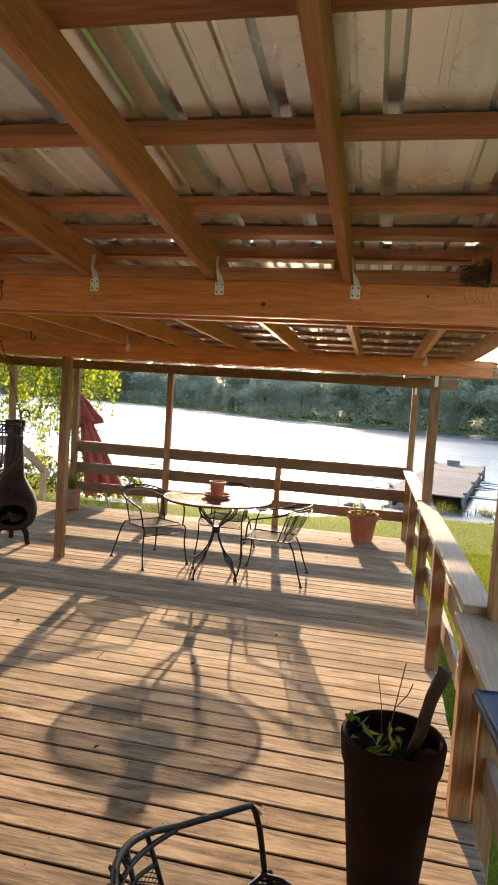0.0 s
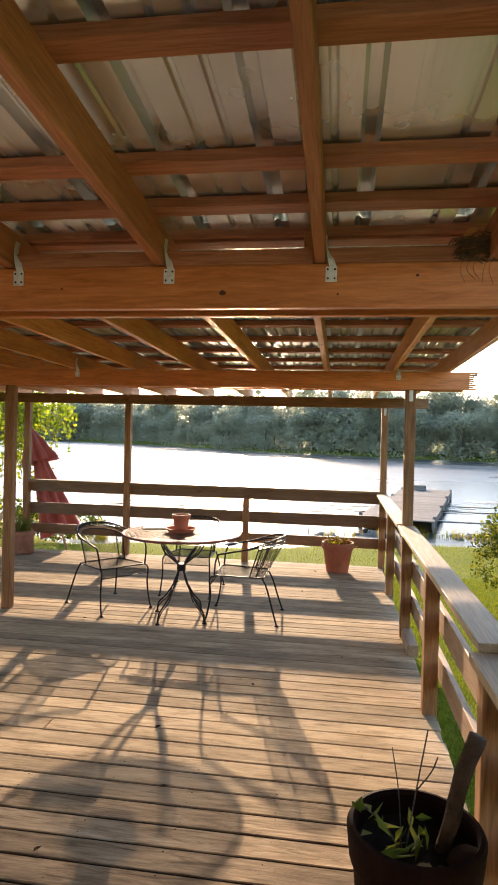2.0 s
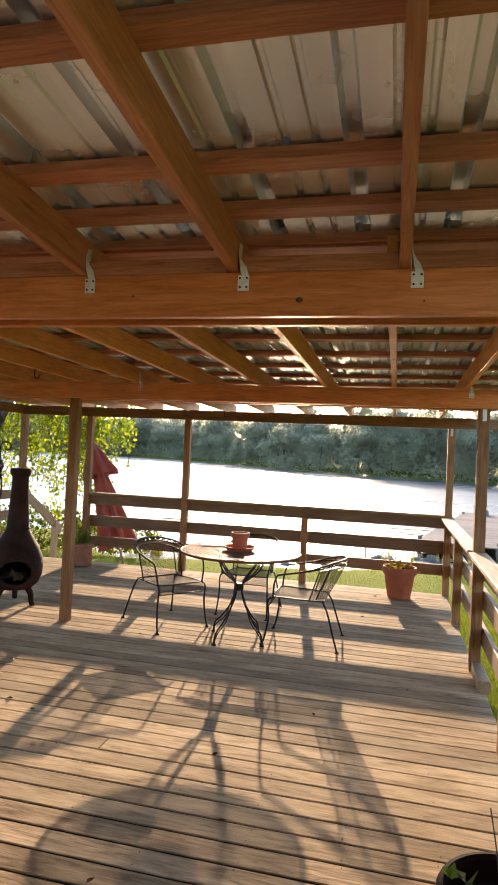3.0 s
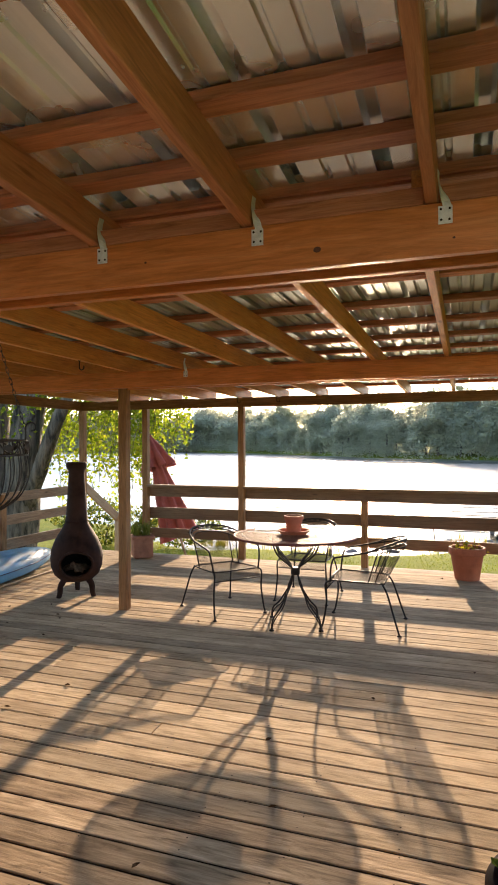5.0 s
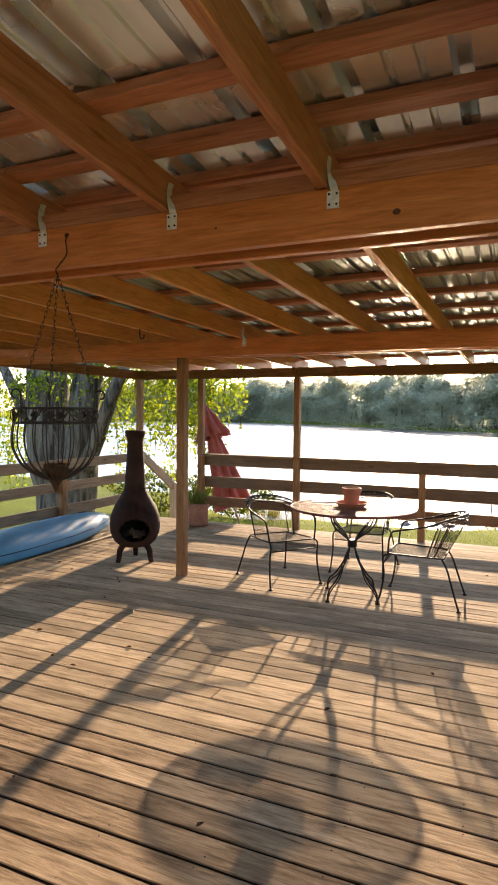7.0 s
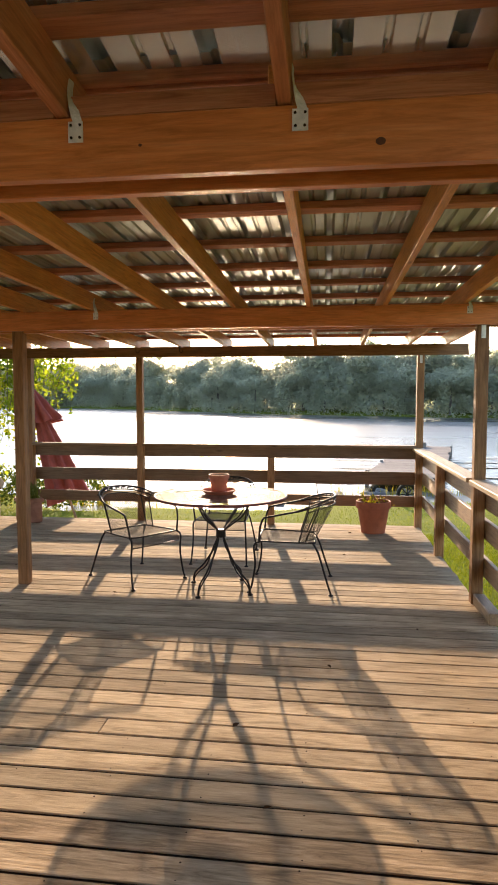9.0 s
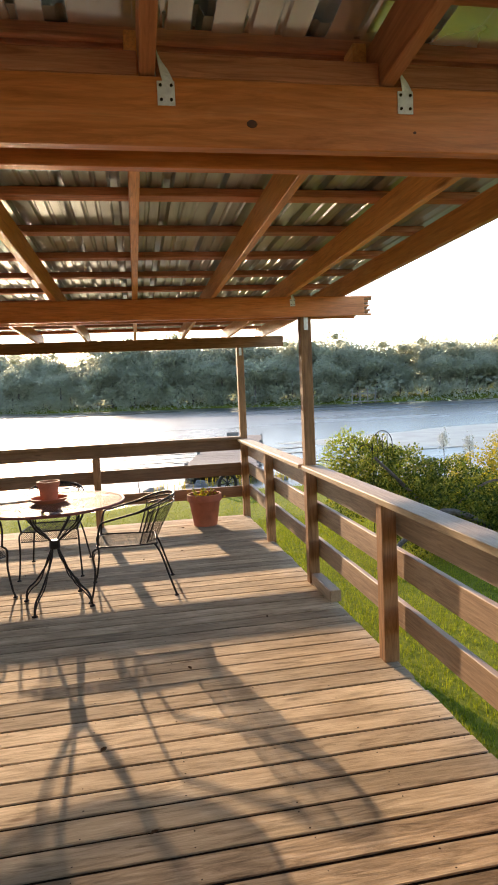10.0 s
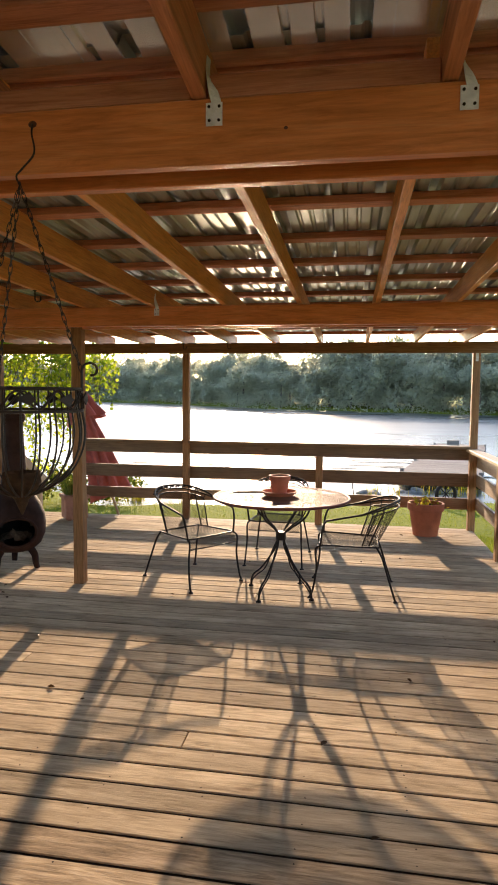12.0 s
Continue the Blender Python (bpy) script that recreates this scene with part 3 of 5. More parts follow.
for x in xs:
    col = []
    near = [-2000, -600, -150, -40, -10, *np.arange(-4, 26.1, 0.75), 30, 40]
    fy = far_y(max(-420, min(420, x)))
    ys = near + [fy - 6, fy - 1, fy + 1.5, fy + 12, fy + 60, fy + 400, 3000]
    for i, y in enumerate(ys):
        if i < len(near):
            z = ground_z(x, y) if y < 26 else WATER - 2
        else:
            z = (WATER - 2, WATER - 0.5, WATER + 0.12, WATER + 0.9, WATER + 3, WATER + 5, WATER + 5)[i - len(near)]
        col.append(bm.verts.new((x, y, z)))
    grid.append(col)
for a, b in zip(grid, grid[1:]):
    for k in range(len(a) - 1):
        bm.faces.new((a[k], b[k], b[k + 1], a[k + 1]))
tagged(part("ground", bm, M_LAWN, smooth=True), "mown green lawn sloping to the lake shore", "ground", kind="structure")
bm = bmesh.new()
v = [bm.verts.new(p) for p in ((-3000, 15, WATER), (3000, 15, WATER), (3000, 600, WATER), (-3000, 600, WATER))]
bm.faces.new(v)
tagged(part("water", bm, M_WATER), "calm lake glittering in low sun", "water", kind="structure")

# ---- wire furniture ----


def lattice(surface, nu, nv, bm, w=0.0034):
    """Expanded metal over a surface(u, v): two sets of slanting flat strands."""
    for sgn in (1, -1):
        for i in range(-nv, nu + nv + 1):
            run = []
            for k in range(nv + 1):
                u = (i + sgn * k) / nu if sgn > 0 else (i - k) / nu
                if -1e-6 <= u <= 1 + 1e-6:
                    run.append((min(1, max(0, u)), k / nv))
            for (ua, va), (ub, vb) in zip(run, run[1:]):
                a, b = surface(ua, va), surface(ub, vb)
                d = (b - a)
                if d.length < 1e-5:
                    continue
                nrm = (surface(min(1, ua + 0.02), va) - surface(max(0, ua - 0.02), va)).cross(surface(ua, min(1, va + 0.02)) - surface(ua, max(0, va - 0.02)))
                if nrm.length < 1e-9:
                    continue
                nrm.normalize()
                s = d.cross(nrm).normalized() * w * 0.5
                t = nrm * 0.0006
                vs = [bm.verts.new(p) for p in (a - s, a + s, b + s, b - s, a - s + t, a + s + t, b + s + t, b - s + t)]
                for f in ((0, 1, 2, 3), (7, 6, 5, 4), (0, 4, 5, 1), (2, 6, 7, 3)):
                    bm.faces.new([vs[j] for j in f])
    return bm


def hoop(u, h_back, h_arm, r, front):
    """The line of the chair's back and arms: u from -1 (one arm's front) to 1."""
    s = abs(u)
    if s <= 0.62:
        ang = u / 0.62 * math.pi * 0.5
        return Vector((-0.08 - 0.31 * math.cos(ang), r * math.sin(ang), h_back - (h_back - h_arm) * 0.62 * (1 - math.cos(ang)) ** 1.3))
    k = (s - 0.62) / 0.38
    return Vector((-0.08 + (front + 0.08) * k, math.copysign(r * (1 - 0.04 * k), u), h_back - (h_back - h_arm) * (0.62 + 0.38 * k)))


def iron_chair(m, label):
    """A barrel-backed armchair of black iron rod and expanded metal."""
    c = thing("patio_chair", m, label, "chair", "chairs round the patio table")
    bm = bmesh.new()

    def seat_pt(u, v):
        y = (u - 0.5) * 0.50
        x = -0.22 + 0.47 * v
        return Vector((x, y * (0.86 + 0.14 * v), 0.425 - 0.022 * math.sin(math.pi * u) * math.sin(math.pi * v) + 0.012 * v))
    part("seat", lattice(seat_pt, 26, 24, bm, 0.0044), M_MESH, c, "black expanded metal seat")

    def apron(u, v):
        y = (u - 0.5) * 0.50
        return Vector((0.25 + 0.03 * math.sin(v * 1.5), y, 0.437 - 0.085 * v))
    part("apron", lattice(apron, 26, 5, bmesh.new()), M_MESH, c)

    def back_pt(u, v):
        top = hoop((u - 0.5) * 1.02, 0.735, 0.61, 0.25, 0.2)
        ang = (u - 0.5) * 1.02 / 0.62 * math.pi * 0.5
        low = Vector((-0.03 - 0.20 * math.cos(ang), 0.235 * math.sin(ang), 0.43))
        return low.lerp(top, v)
    part("backrest", lattice(back_pt, 34, 18, bmesh.new(), 0.0024), M_MESH, c, "black expanded metal barrel back")
    bm = bmesh.new()
    tube(bm, [(-0.22, -0.215, 0.425), *curve([(-0.22, 0.215, 0.425), (0.0, 0.24, 0.43), (0.235, 0.25, 0.437)], 4), *curve([(0.26, 0.2, 0.437), (0.26, -0.2, 0.437)], 2), *curve([(0.235, -0.25, 0.437), (0.0, -0.24, 0.43), (-0.22, -0.215, 0.425)], 4)[:-1]], 0.007, 8, True)
    part("seat_frame", bm, M_IRON, c, smooth=True)
    bm = bmesh.new()
    tube(bm, [(0.28, -0.25, 0.352), (0.285, 0, 0.352), (0.28, 0.25, 0.352)], 0.005, 6)
    part("apron_rod", bm, M_IRON, c, smooth=True)
    bm = bmesh.new()
    line = [hoop(-1 + 2 * k / 40, 0.80, 0.64, 0.292, 0.20) for k in range(41)]
    arm_a = curve([(0.245, -0.25, 0.43), (0.235, -0.27, 0.55), (0.215, -0.278, 0.62)], 5)
    arm_b = [Vector((p.x, -p.y, p.z)) for p in arm_a[::-1]]
    tube(bm, arm_a + line + arm_b, 0.0085, 8)
    part("arm_rail", bm, M_IRON, c, "bent black iron rod of back and arms", smooth=True)
    bm = bmesh.new()
    tube(bm, [back_pt(k / 24, 1.0) for k in range(25)], 0.006, 6)
    part("back_hoop", bm, M_IRON, c, smooth=True)
    bm = bmesh.new()
    tube(bm, [hoop(0.66 * (k / 18 - 1), 0.768, 0.628, 0.262, 0.2).lerp(hoop(0.66 * (k / 18 - 1), 0.80, 0.64, 0.292, 0.2), min(1.0, abs(k / 18 - 1) ** 5)) for k in range(37)], 0.0065, 8)
    part("inner_hoop", bm, M_IRON, c, smooth=True)
    for u in (0.0, 0.12, 0.88, 1.0):
        bm = bmesh.new()
        tube(bm, [back_pt(u, 0), back_pt(u, 0.5), back_pt(u, 1.0), hoop((u - 0.5) * 1.02, 0.80, 0.64, 0.29, 0.2)], 0.006, 6)
        part("back_rod", bm, M_IRON, c, smooth=True)
    bm = bmesh.new()
    for s in (-1, 1):
        for k in range(5):
            a, b = hoop(s * (0.04 + 0.08 * k), 0.80, 0.64, 0.292, 0.2), hoop(s * (0.02 + 0.085 * k), 0.768, 0.628, 0.262, 0.2)
            mid = (a + b) / 2 + Vector((0, s * 0.012, 0))
            tube(bm, curve([b, mid, a], 4), 0.003, 6)
            for q in range(3):
                bmesh.ops.create_icosphere(bm, subdivisions=1, radius=0.011, matrix=Matrix.Translation(mid + Vector((0.004, s * 0.014 * (q - 1), 0.008 * (q % 2)))) @ Matrix.Diagonal((0.5, 1.3, 0.8, 1)))
    tagged(part("vine_ornament", bm, M_IRON, c), "small black iron leaf ornaments", kind="stuff")
    for s in (-1, 1):
        bm = bmesh.new()
        tube(bm, curve([(0.23, s * 0.25, 0.437), (0.285, s * 0.262, 0.40), (0.275, s * 0.265, 0.25), (0.30, s * 0.275, 0.08), (0.325, s * 0.28, 0.012)], 6), 0.0085, 8)
        leg = part("leg", bm, M_IRON, c, smooth=True)
        bm = bmesh.new()
        lathe(bm, [(0.012, 0), (0.02, 0.003), (0.02, 0.010), (0.009, 0.018)], 12)
        part("foot_pad", bm, M_IRON, leg, m=pose(0.325, s * 0.28, 0))
        bm = bmesh.new()
        tube(bm, curve([(-0.20, s * 0.215, 0.43), (-0.25, s * 0.235, 0.34), (-0.31, s * 0.265, 0.15), (-0.355, s * 0.285, 0.012)], 6), 0.0085, 8)
        leg = part("leg", bm, M_IRON, c, smooth=True)
        bm = bmesh.new()
        lathe(bm, [(0.012, 0), (0.02, 0.003), (0.02, 0.010), (0.009, 0.018)], 12)
        part("foot_pad", bm, M_IRON, leg, m=pose(-0.355, s * 0.285, 0))
    return c


TX, TY, TH = -0.82, 6.41, 0.815
chair = iron_chair(pose(-1.63, 6.68, dz(6.68), 0, 0, -38), "black wrought iron armchair with expanded metal beside the table")
copy_thing(chair, pose(-0.245, 6.62, dz(6.62), 0, 0, 180))
copy_thing(chair, pose(-0.97, 7.52, dz(7.52), 0, 0, -92))
tagged(copy_thing(chair, pose(0.598, 1.521, dz(1.521), 0, 0, 58)), "black wrought iron armchair standing alone near the dark planter")


def patio_table(m):
    """A round table of black iron with a lattice top and four bowed legs."""
    t = thing("patio_table", m, "round black iron patio table with a fine metal lattice top", "table")
    R = 0.545
    bm = bmesh.new()
    for ang in (math.radians(32), math.radians(-32)):
        d, n = Vector((math.cos(ang), math.sin(ang), 0)), Vector((-math.sin(ang), math.cos(ang), 0))
        k = -R + 0.006
        while k < R:
            h = math.sqrt(max(0, R * R - k * k))
            box_m = Matrix.Translation(n * k + Vector((0, 0, TH))) @ Matrix.Rotation(ang, 4, "Z")
            bmesh.ops.create_cube(bm, size=1, matrix=box_m @ Matrix.Diagonal((2 * h, 0.0038, 0.0005, 1)))
            k += 0.014
    part("tabletop", bm, M_TABLE, t, "dark brown metal lattice tabletop")
    bm = bmesh.new()
    tube(bm, [(0.555 * math.cos(a), 0.555 * math.sin(a), TH - 0.008) for a in (2 * math.pi * k / 64 for k in range(64))], 0.0115, 8, True)
    part("rim", bm, M_TABLE, t, smooth=True)
    bm = bmesh.new()
    tube(bm, [(0.26 * math.cos(a), 0.26 * math.sin(a), TH - 0.02) for a in (2 * math.pi * k / 40 for k in range(40))], 0.007, 6, True)
    part("under_ring", bm, M_IRON, t, smooth=True)
    for k in range(4):
        a = math.radians(-118 + 90 * k)
        c, s = math.cos(a), math.sin(a)
        bm = bmesh.new()
        for off, rr, bulge in ((0.0, 0.008, 0.0), (0.03, 0.0055, 0.035)):
            prof = [(0.285 - off, TH - 0.02), (0.275 - off, TH - 0.08), (0.225 - off, TH - 0.16), (0.12 - off * 0.8, 0.575), (0.04, 0.515), (0.032, 0.46), (0.07 + bulge * 0.4, 0.35), (0.19 - bulge, 0.19), (0.275 - bulge, 0.115), (0.30 - off * 0.4, 0.06), (0.305 - off * 0.2, 0.012)]
            tube(bm, curve([(c * r, s * r, z) for r, z in prof], 5), rr, 8)
        leg = part("leg", bm, M_IRON, t, smooth=True)
        bm = bmesh.new()
        lathe(bm, [(0.014, 0), (0.022, 0.003), (0.022, 0.011), (0.01, 0.02)], 12)
        part("foot_pad", bm, M_IRON, leg, m=pose(c * 0.305, s * 0.305, 0))
    bm = bmesh.new()
    lathe(bm, [(0.03, 0.45), (0.042, 0.455), (0.042, 0.515), (0.03, 0.52)], 16)
    part("hub", bm, M_IRON, t)
    return t


M_TABLE = plain("table_brown_metal", (0.17, 0.055, 0.045), 0.6, 0.0, 0.3, 14, 0.1, 0.13)
patio_table(pose(TX, TY, dz(TY)))


def clay_pot(name, m, r, h, label, group=""):
    """A thrown terracotta flowerpot with a thick rim."""
    p = thing(name, m, label, "flowerpot", group)
    bm = bmesh.new()
    lathe(bm, [(r * 0.66, 0), (r * 0.68, 0.004), (r * 0.91, h * 0.78), (r, h * 0.785), (r * 1.01, h * 0.80), (r * 1.01, h * 0.985), (r * 0.99, h), (r * 0.89, h), (r * 0.87, h * 0.88)], 40, 0.006)
    part("pot", bm, M_CLAY, p, smooth=False)
    bm = bmesh.new()
    lathe(bm, [(r * 0.5, h * 0.86), (r * 0.86, h * 0.87), (r * 0.86, h * 0.885), (0.002, h * 0.90)], 24, 0.02)
    part("soil", bm, M_EARTH, p, "dark potting soil")
    return p


zt = dz(TY) + TH + 0.002
saucer = thing("saucer", pose(TX - 0.02, TY + 0.03, zt), "round terracotta saucer on the table", "saucer")
bm = bmesh.new()
lathe(bm, [(0.10, 0), (0.115, 0.003), (0.152, 0.034), (0.150, 0.038), (0.14, 0.038), (0.112, 0.014), (0.002, 0.013)], 40, 0.004)
part("dish", bm, M_CLAY, saucer)
clay_pot("flowerpot", pose(TX - 0.02, TY + 0.03, zt + 0.0145), 0.088, 0.152, "small empty terracotta flowerpot in a saucer on the table")
paper = thing("paper", pose(TX - 0.30, TY + 0.22, zt, 0, 0, 14), "folded white paper lying on the table", "paper")
bm = bmesh.new()
box(bm, (0.30, 0.2, 0.006), (0, 0, 0.003), 0.001)
box(bm, (0.28, 0.19, 0.003), (0.012, 0.006, 0.0078), 0.0008)
part("sheet", bm, M_PAPER, paper)

pot = clay_pot("flowerpot", pose(0.655, 9.10, dz(9.10)), 0.215, 0.40, "large terracotta flowerpot with dry stems by the lake railing")
rg = np.random.default_rng(5)
dry = cards("dry_plant", np.c_[rg.normal(0, 0.10, 90), rg.normal(0, 0.10, 90), rg.uniform(0.36, 0.46, 90)], rg.uniform(0.03, 0.06, 90), M_GOLD, pot, "yellowed stems", seed=5)
tagged(dry, kind="stuff")

# tall dark planter with a seedling and a stick
planter = thing("tall_planter", pose(0.868, 2.385, dz(2.385)), "tall tapered dark brown planter with a thick rim", "planter")
bm = bmesh.new()
lathe(bm, [(0.112, 0), (0.115, 0.005), (0.165, 0.535), (0.172, 0.54), (0.175, 0.55), (0.183, 0.628), (0.177, 0.64), (0.166, 0.642), (0.160, 0.63), (0.155, 0.55)], 56)
part("body", bm, M_POT, planter, smooth=False)
bm = bmesh.new()
lathe(bm, [(0.10, 0.53), (0.157, 0.545), (0.156, 0.575), (0.1, 0.585), (0.002, 0.59)], 32, 0.03)
part("soil", bm, M_EARTH, planter, "dark potting soil")
stick = thing("stick", pose(0.94, 2.375, dz(2.37) + 0.57, 0, 0, 0), "short weathered stick stuck in the planter", "stick")
bm = bmesh.new()
tube(bm, curve([(-0.01, 0, 0), (0.02, 0.0, 0.1), (0.045, 0.012, 0.21), (0.085, 0.02, 0.32)], 5), 0.019, 9, taper=0.025)
for v in bm.verts:
    v.co += 0.003 * noise.noise_vector(v.co * 18)
part("stem", bm, M_STICK, stick, smooth=True)
stone = thing("stone", pose(0.985, 2.31, dz(2.31) + 0.60, 10, -20, 30), "flat dark stone on the planter soil", "stone")
bm = bmesh.new()
bmesh.ops.create_icosphere(bm, subdivisions=2, radius=0.055, matrix=Matrix.Diagonal((1, 0.8, 0.35, 1)))
for v in bm.verts:
    v.co += 0.008 * noise.noise_vector(v.co * 20)
part("rock", bm, M_CHIM, stone)
plant = thing("seedling", pose(0.83, 2.36, dz(2.36) + 0.58), "young green plant with bare twigs in the planter", "plant")
bm = bmesh.new()
tube(bm, curve([(0.0, 0, 0), (-0.01, 0.01, 0.15), (-0.03, 0.01, 0.27)], 4), 0.0016, 6)
tube(bm, curve([(0.01, 0, 0), (0.035, 0.01, 0.16), (0.06, 0.0, 0.33)], 4), 0.002, 6)
tube(bm, curve([(0.035, 0.01, 0.16), (0.075, 0.02, 0.21), (0.09, 0.02, 0.25)], 4), 0.002, 6)
tube(bm, curve([(0.0, 0, 0), (-0.05, 0.0, 0.07), (-0.10, 0.0, 0.11)], 4), 0.003, 6)
part("twig_cluster", bm, M_BARK, plant, "thin bare brown twigs")
rg = np.random.default_rng(8)
cards("leaves", np.r_[np.c_[rg.normal(0, 0.04, 20), rg.normal(0, 0.03, 20), rg.uniform(0.0, 0.10, 20)], [[-0.11, 0, 0.115], [-0.09, 0.01, 0.10], [-0.12, 0.01, 0.10]]], rg.uniform(0.05, 0.10, 23), M_FERN, plant, "narrow green leaves", seed=8, slim=0.34)

# navy tray on the cap
tray = thing("tray", pose(1.175, 2.02, 0.857, 0, 0, 4), "navy blue plastic tray lying on the railing cap", "tray")
bm = bmesh.new()
box(bm, (0.17, 0.34, 0.035), (0, 0, 0.0175), 0.012)
part("base", bm, M_NAVY, tray)
bm = bmesh.new()
tube(bm, [(sx, sy, 0.034) for sx, sy in ((-0.075, -0.16), (0.075, -0.16), (0.075, 0.16), (-0.075, 0.16))], 0.006, 6, True)
part("lip", bm, M_NAVY, tray)

# ---- chiminea ----
chim = thing("chiminea", pose(-3.40, 6.76, dz(6.76), 0, 0, -57), "dark brown clay chiminea with a tall neck on three legs", "chiminea")
prof = [(0.10, 0.155), (0.17, 0.17), (0.235, 0.23), (0.272, 0.32), (0.280, 0.42), (0.268, 0.51), (0.23, 0.61), (0.175, 0.70), (0.135, 0.77), (0.120, 0.80), (0.125, 0.815), (0.117, 0.83), (0.105, 1.0), (0.092, 1.20), (0.086, 1.33), (0.090, 1.37), (0.108, 1.40), (0.112, 1.43), (0.105, 1.455), (0.088, 1.455)]
pts = []
for (ra, za), (rb, zb) in zip(prof, prof[1:]):
    for k in range(3):
        pts.append((ra + (rb - ra) * k / 3, za + (zb - za) * k / 3))
pts.append(prof[-1])
bm = bmesh.new()
lathe(bm, pts, 60, 0.015)
gone = [f for f in bm.faces if f.calc_center_median().x > 0.1 and ((f.calc_center_median().y / 0.17) ** 2 + ((f.calc_center_median().z - 0.37) / 0.135) ** 2) < 1 and len(f.verts) == 4]
gone += [f for f in bm.faces if len(f.verts) > 4 and f.calc_center_median().z > 1]
bmesh.ops.delete(bm, geom=gone, context="FACES")
part("body", bm, M_CHIM, chim, "mottled dark brown clay body", smooth=True)
bm = bmesh.new()
lathe(bm, [(r - 0.02, z + (0.015 if z < 0.3 else 0)) for r, z in prof], 40)
gone = [f for f in bm.faces if f.calc_center_median().x > 0.1 and ((f.calc_center_median().y / 0.16) ** 2 + ((f.calc_center_median().z - 0.37) / 0.13) ** 2) < 1 and len(f.verts) == 4]
gone += [f for f in bm.faces if len(f.verts) > 4 and f.calc_center_median().z > 1]
bmesh.ops.delete(bm, geom=gone, context="FACES")
part("lining", bm, M_SOOT, chim, "sooty black lining", smooth=True)
bm = bmesh.new()
ring = []
for k in range(40):
    a = 2 * math.pi * k / 40
    y, z = 0.172 * math.cos(a), 0.37 + 0.137 * math.sin(a)
    rr = np.interp(z, [p[1] for p in prof[:9]], [p[0] for p in prof[:9]])
    ring.append((math.sqrt(max(0.01, rr * rr - y * y)) + 0.004, y, z))
tube(bm, ring, 0.014, 8, True)
part("mouth_rim", bm, M_CHIM, chim, smooth=True)
bm = bmesh.new()
for k in range(5):
    tube(bm, curve([(0.04 + 0.035 * k, -0.13 + 0.02 * k, 0.29 + 0.02 * k), (0.09 + 0.025 * k, 0, 0.33), (0.05 + 0.035 * k, 0.13 - 0.03 * k, 0.29 + 0.03 * (k % 2))], 3), 0.03, 7)
for v in bm.verts:
    v.co += 0.015 * noise.noise_vector(v.co * 14)
part("charred_logs", bm, M_ASH, chim, "charred logs and ash inside")
for a in (0.9, -0.9, math.pi):
    c, s = math.cos(a), math.sin(a)
    bm = bmesh.new()
    tube(bm, curve([(0.15 * c, 0.15 * s, 0.20), (0.205 * c, 0.205 * s, 0.13), (0.215 * c, 0.215 * s, 0.06), (0.235 * c, 0.235 * s, 0.0)], 5), 0.036, 9, taper=0.026)
    part("leg", bm, M_CHIM, chim, smooth=True)

# ---- kayak and pole ----
kayak = thing("kayak", pose(-4.78, 6.55, dz(6.55), 0, 0, 4), "light blue plastic kayak lying hull up on the deck", "kayak")
bm = bmesh.new()
rings = []
for i in range(41):
    t = -1 + 2 * i / 40
    w = 0.33 * max(0.02, 1 - abs(t) ** 2.6) ** 0.75
    h = 0.265 * max(0.08, 1 - abs(t) ** 4) ** 0.6
    lift = 0.05 + 0.07 * abs(t) ** 3
    ring = []
    for k in range(24):
        a = 2 * math.pi * k / 24
        c, s = math.cos(a), math.sin(a)
        x = w * math.copysign(abs(c) ** 0.75, c)
        z = lift + (h * 0.92 * abs(s) ** 0.8 if s > 0 else -0.05 * abs(s) ** 0.6)
        if s > 0:
            z += 0.012 * math.exp(-((abs(c) - 0.45) / 0.08) ** 2)
        ring.append(bm.verts.new((x, 1.72 * t, max(0.004, z))))
    rings.append(ring)
for a, b in zip(rings, rings[1:]):
    for k in range(24):
        bm.faces.new((a[k], a[(k + 1) % 24], b[(k + 1) % 24], b[k]))
bm.faces.new(rings[0][::-1]); bm.faces.new(rings[-1])
bmesh.ops.recalc_face_normals(bm, faces=bm.faces)
part("hull", bm, M_BLUE, kayak, smooth=True)
bm = bmesh.new()
for sx in (-1, 1):
    tube(bm, [(sx * (0.325 * max(0.02, 1 - abs(t) ** 2.6) ** 0.75 + 0.001), 1.72 * t, 0.05 + 0.07 * abs(t) ** 3 + 0.070 * max(0.08, 1 - abs(t) ** 4) ** 0.6) for t in np.linspace(-0.985, 0.985, 40)], 0.006, 6)
part("gunwale", bm, M_NAVY, kayak, "dark seam between deck and hull", smooth=True)
pole = thing("pole", pose(-4.42, 6.9, dz(6.9) + 0.018, 0, 0, 3), "thin weathered wooden pole lying beside the kayak", "pole")
bm = bmesh.new()
tube(bm, curve([(0, -1.25, -0.001), (0.02, 0, 0.0), (0.0, 1.2, -0.018)], 6), 0.015, 8)
part("rod", bm, M_CAP, pole, smooth=True)

# ---- hanging basket ----
BX, BY, BZ = -1.135, 2.915, 1.55
basket = thing("hanging_basket", pose(BX, BY, BZ), "rusty black wire hanging basket with leaf scrolls, hung by chains", "hanging basket")
bm = bmesh.new()
for z, r in ((0.0, 0.157), (-0.058, 0.160)):
    tube(bm, [(r * math.cos(a), r * math.sin(a), z) for a in (2 * math.pi * k / 48 for k in range(48))], 0.0042, 6, True)
part("double_rim", bm, M_RUST, basket, smooth=True)
rib = bmesh.new()
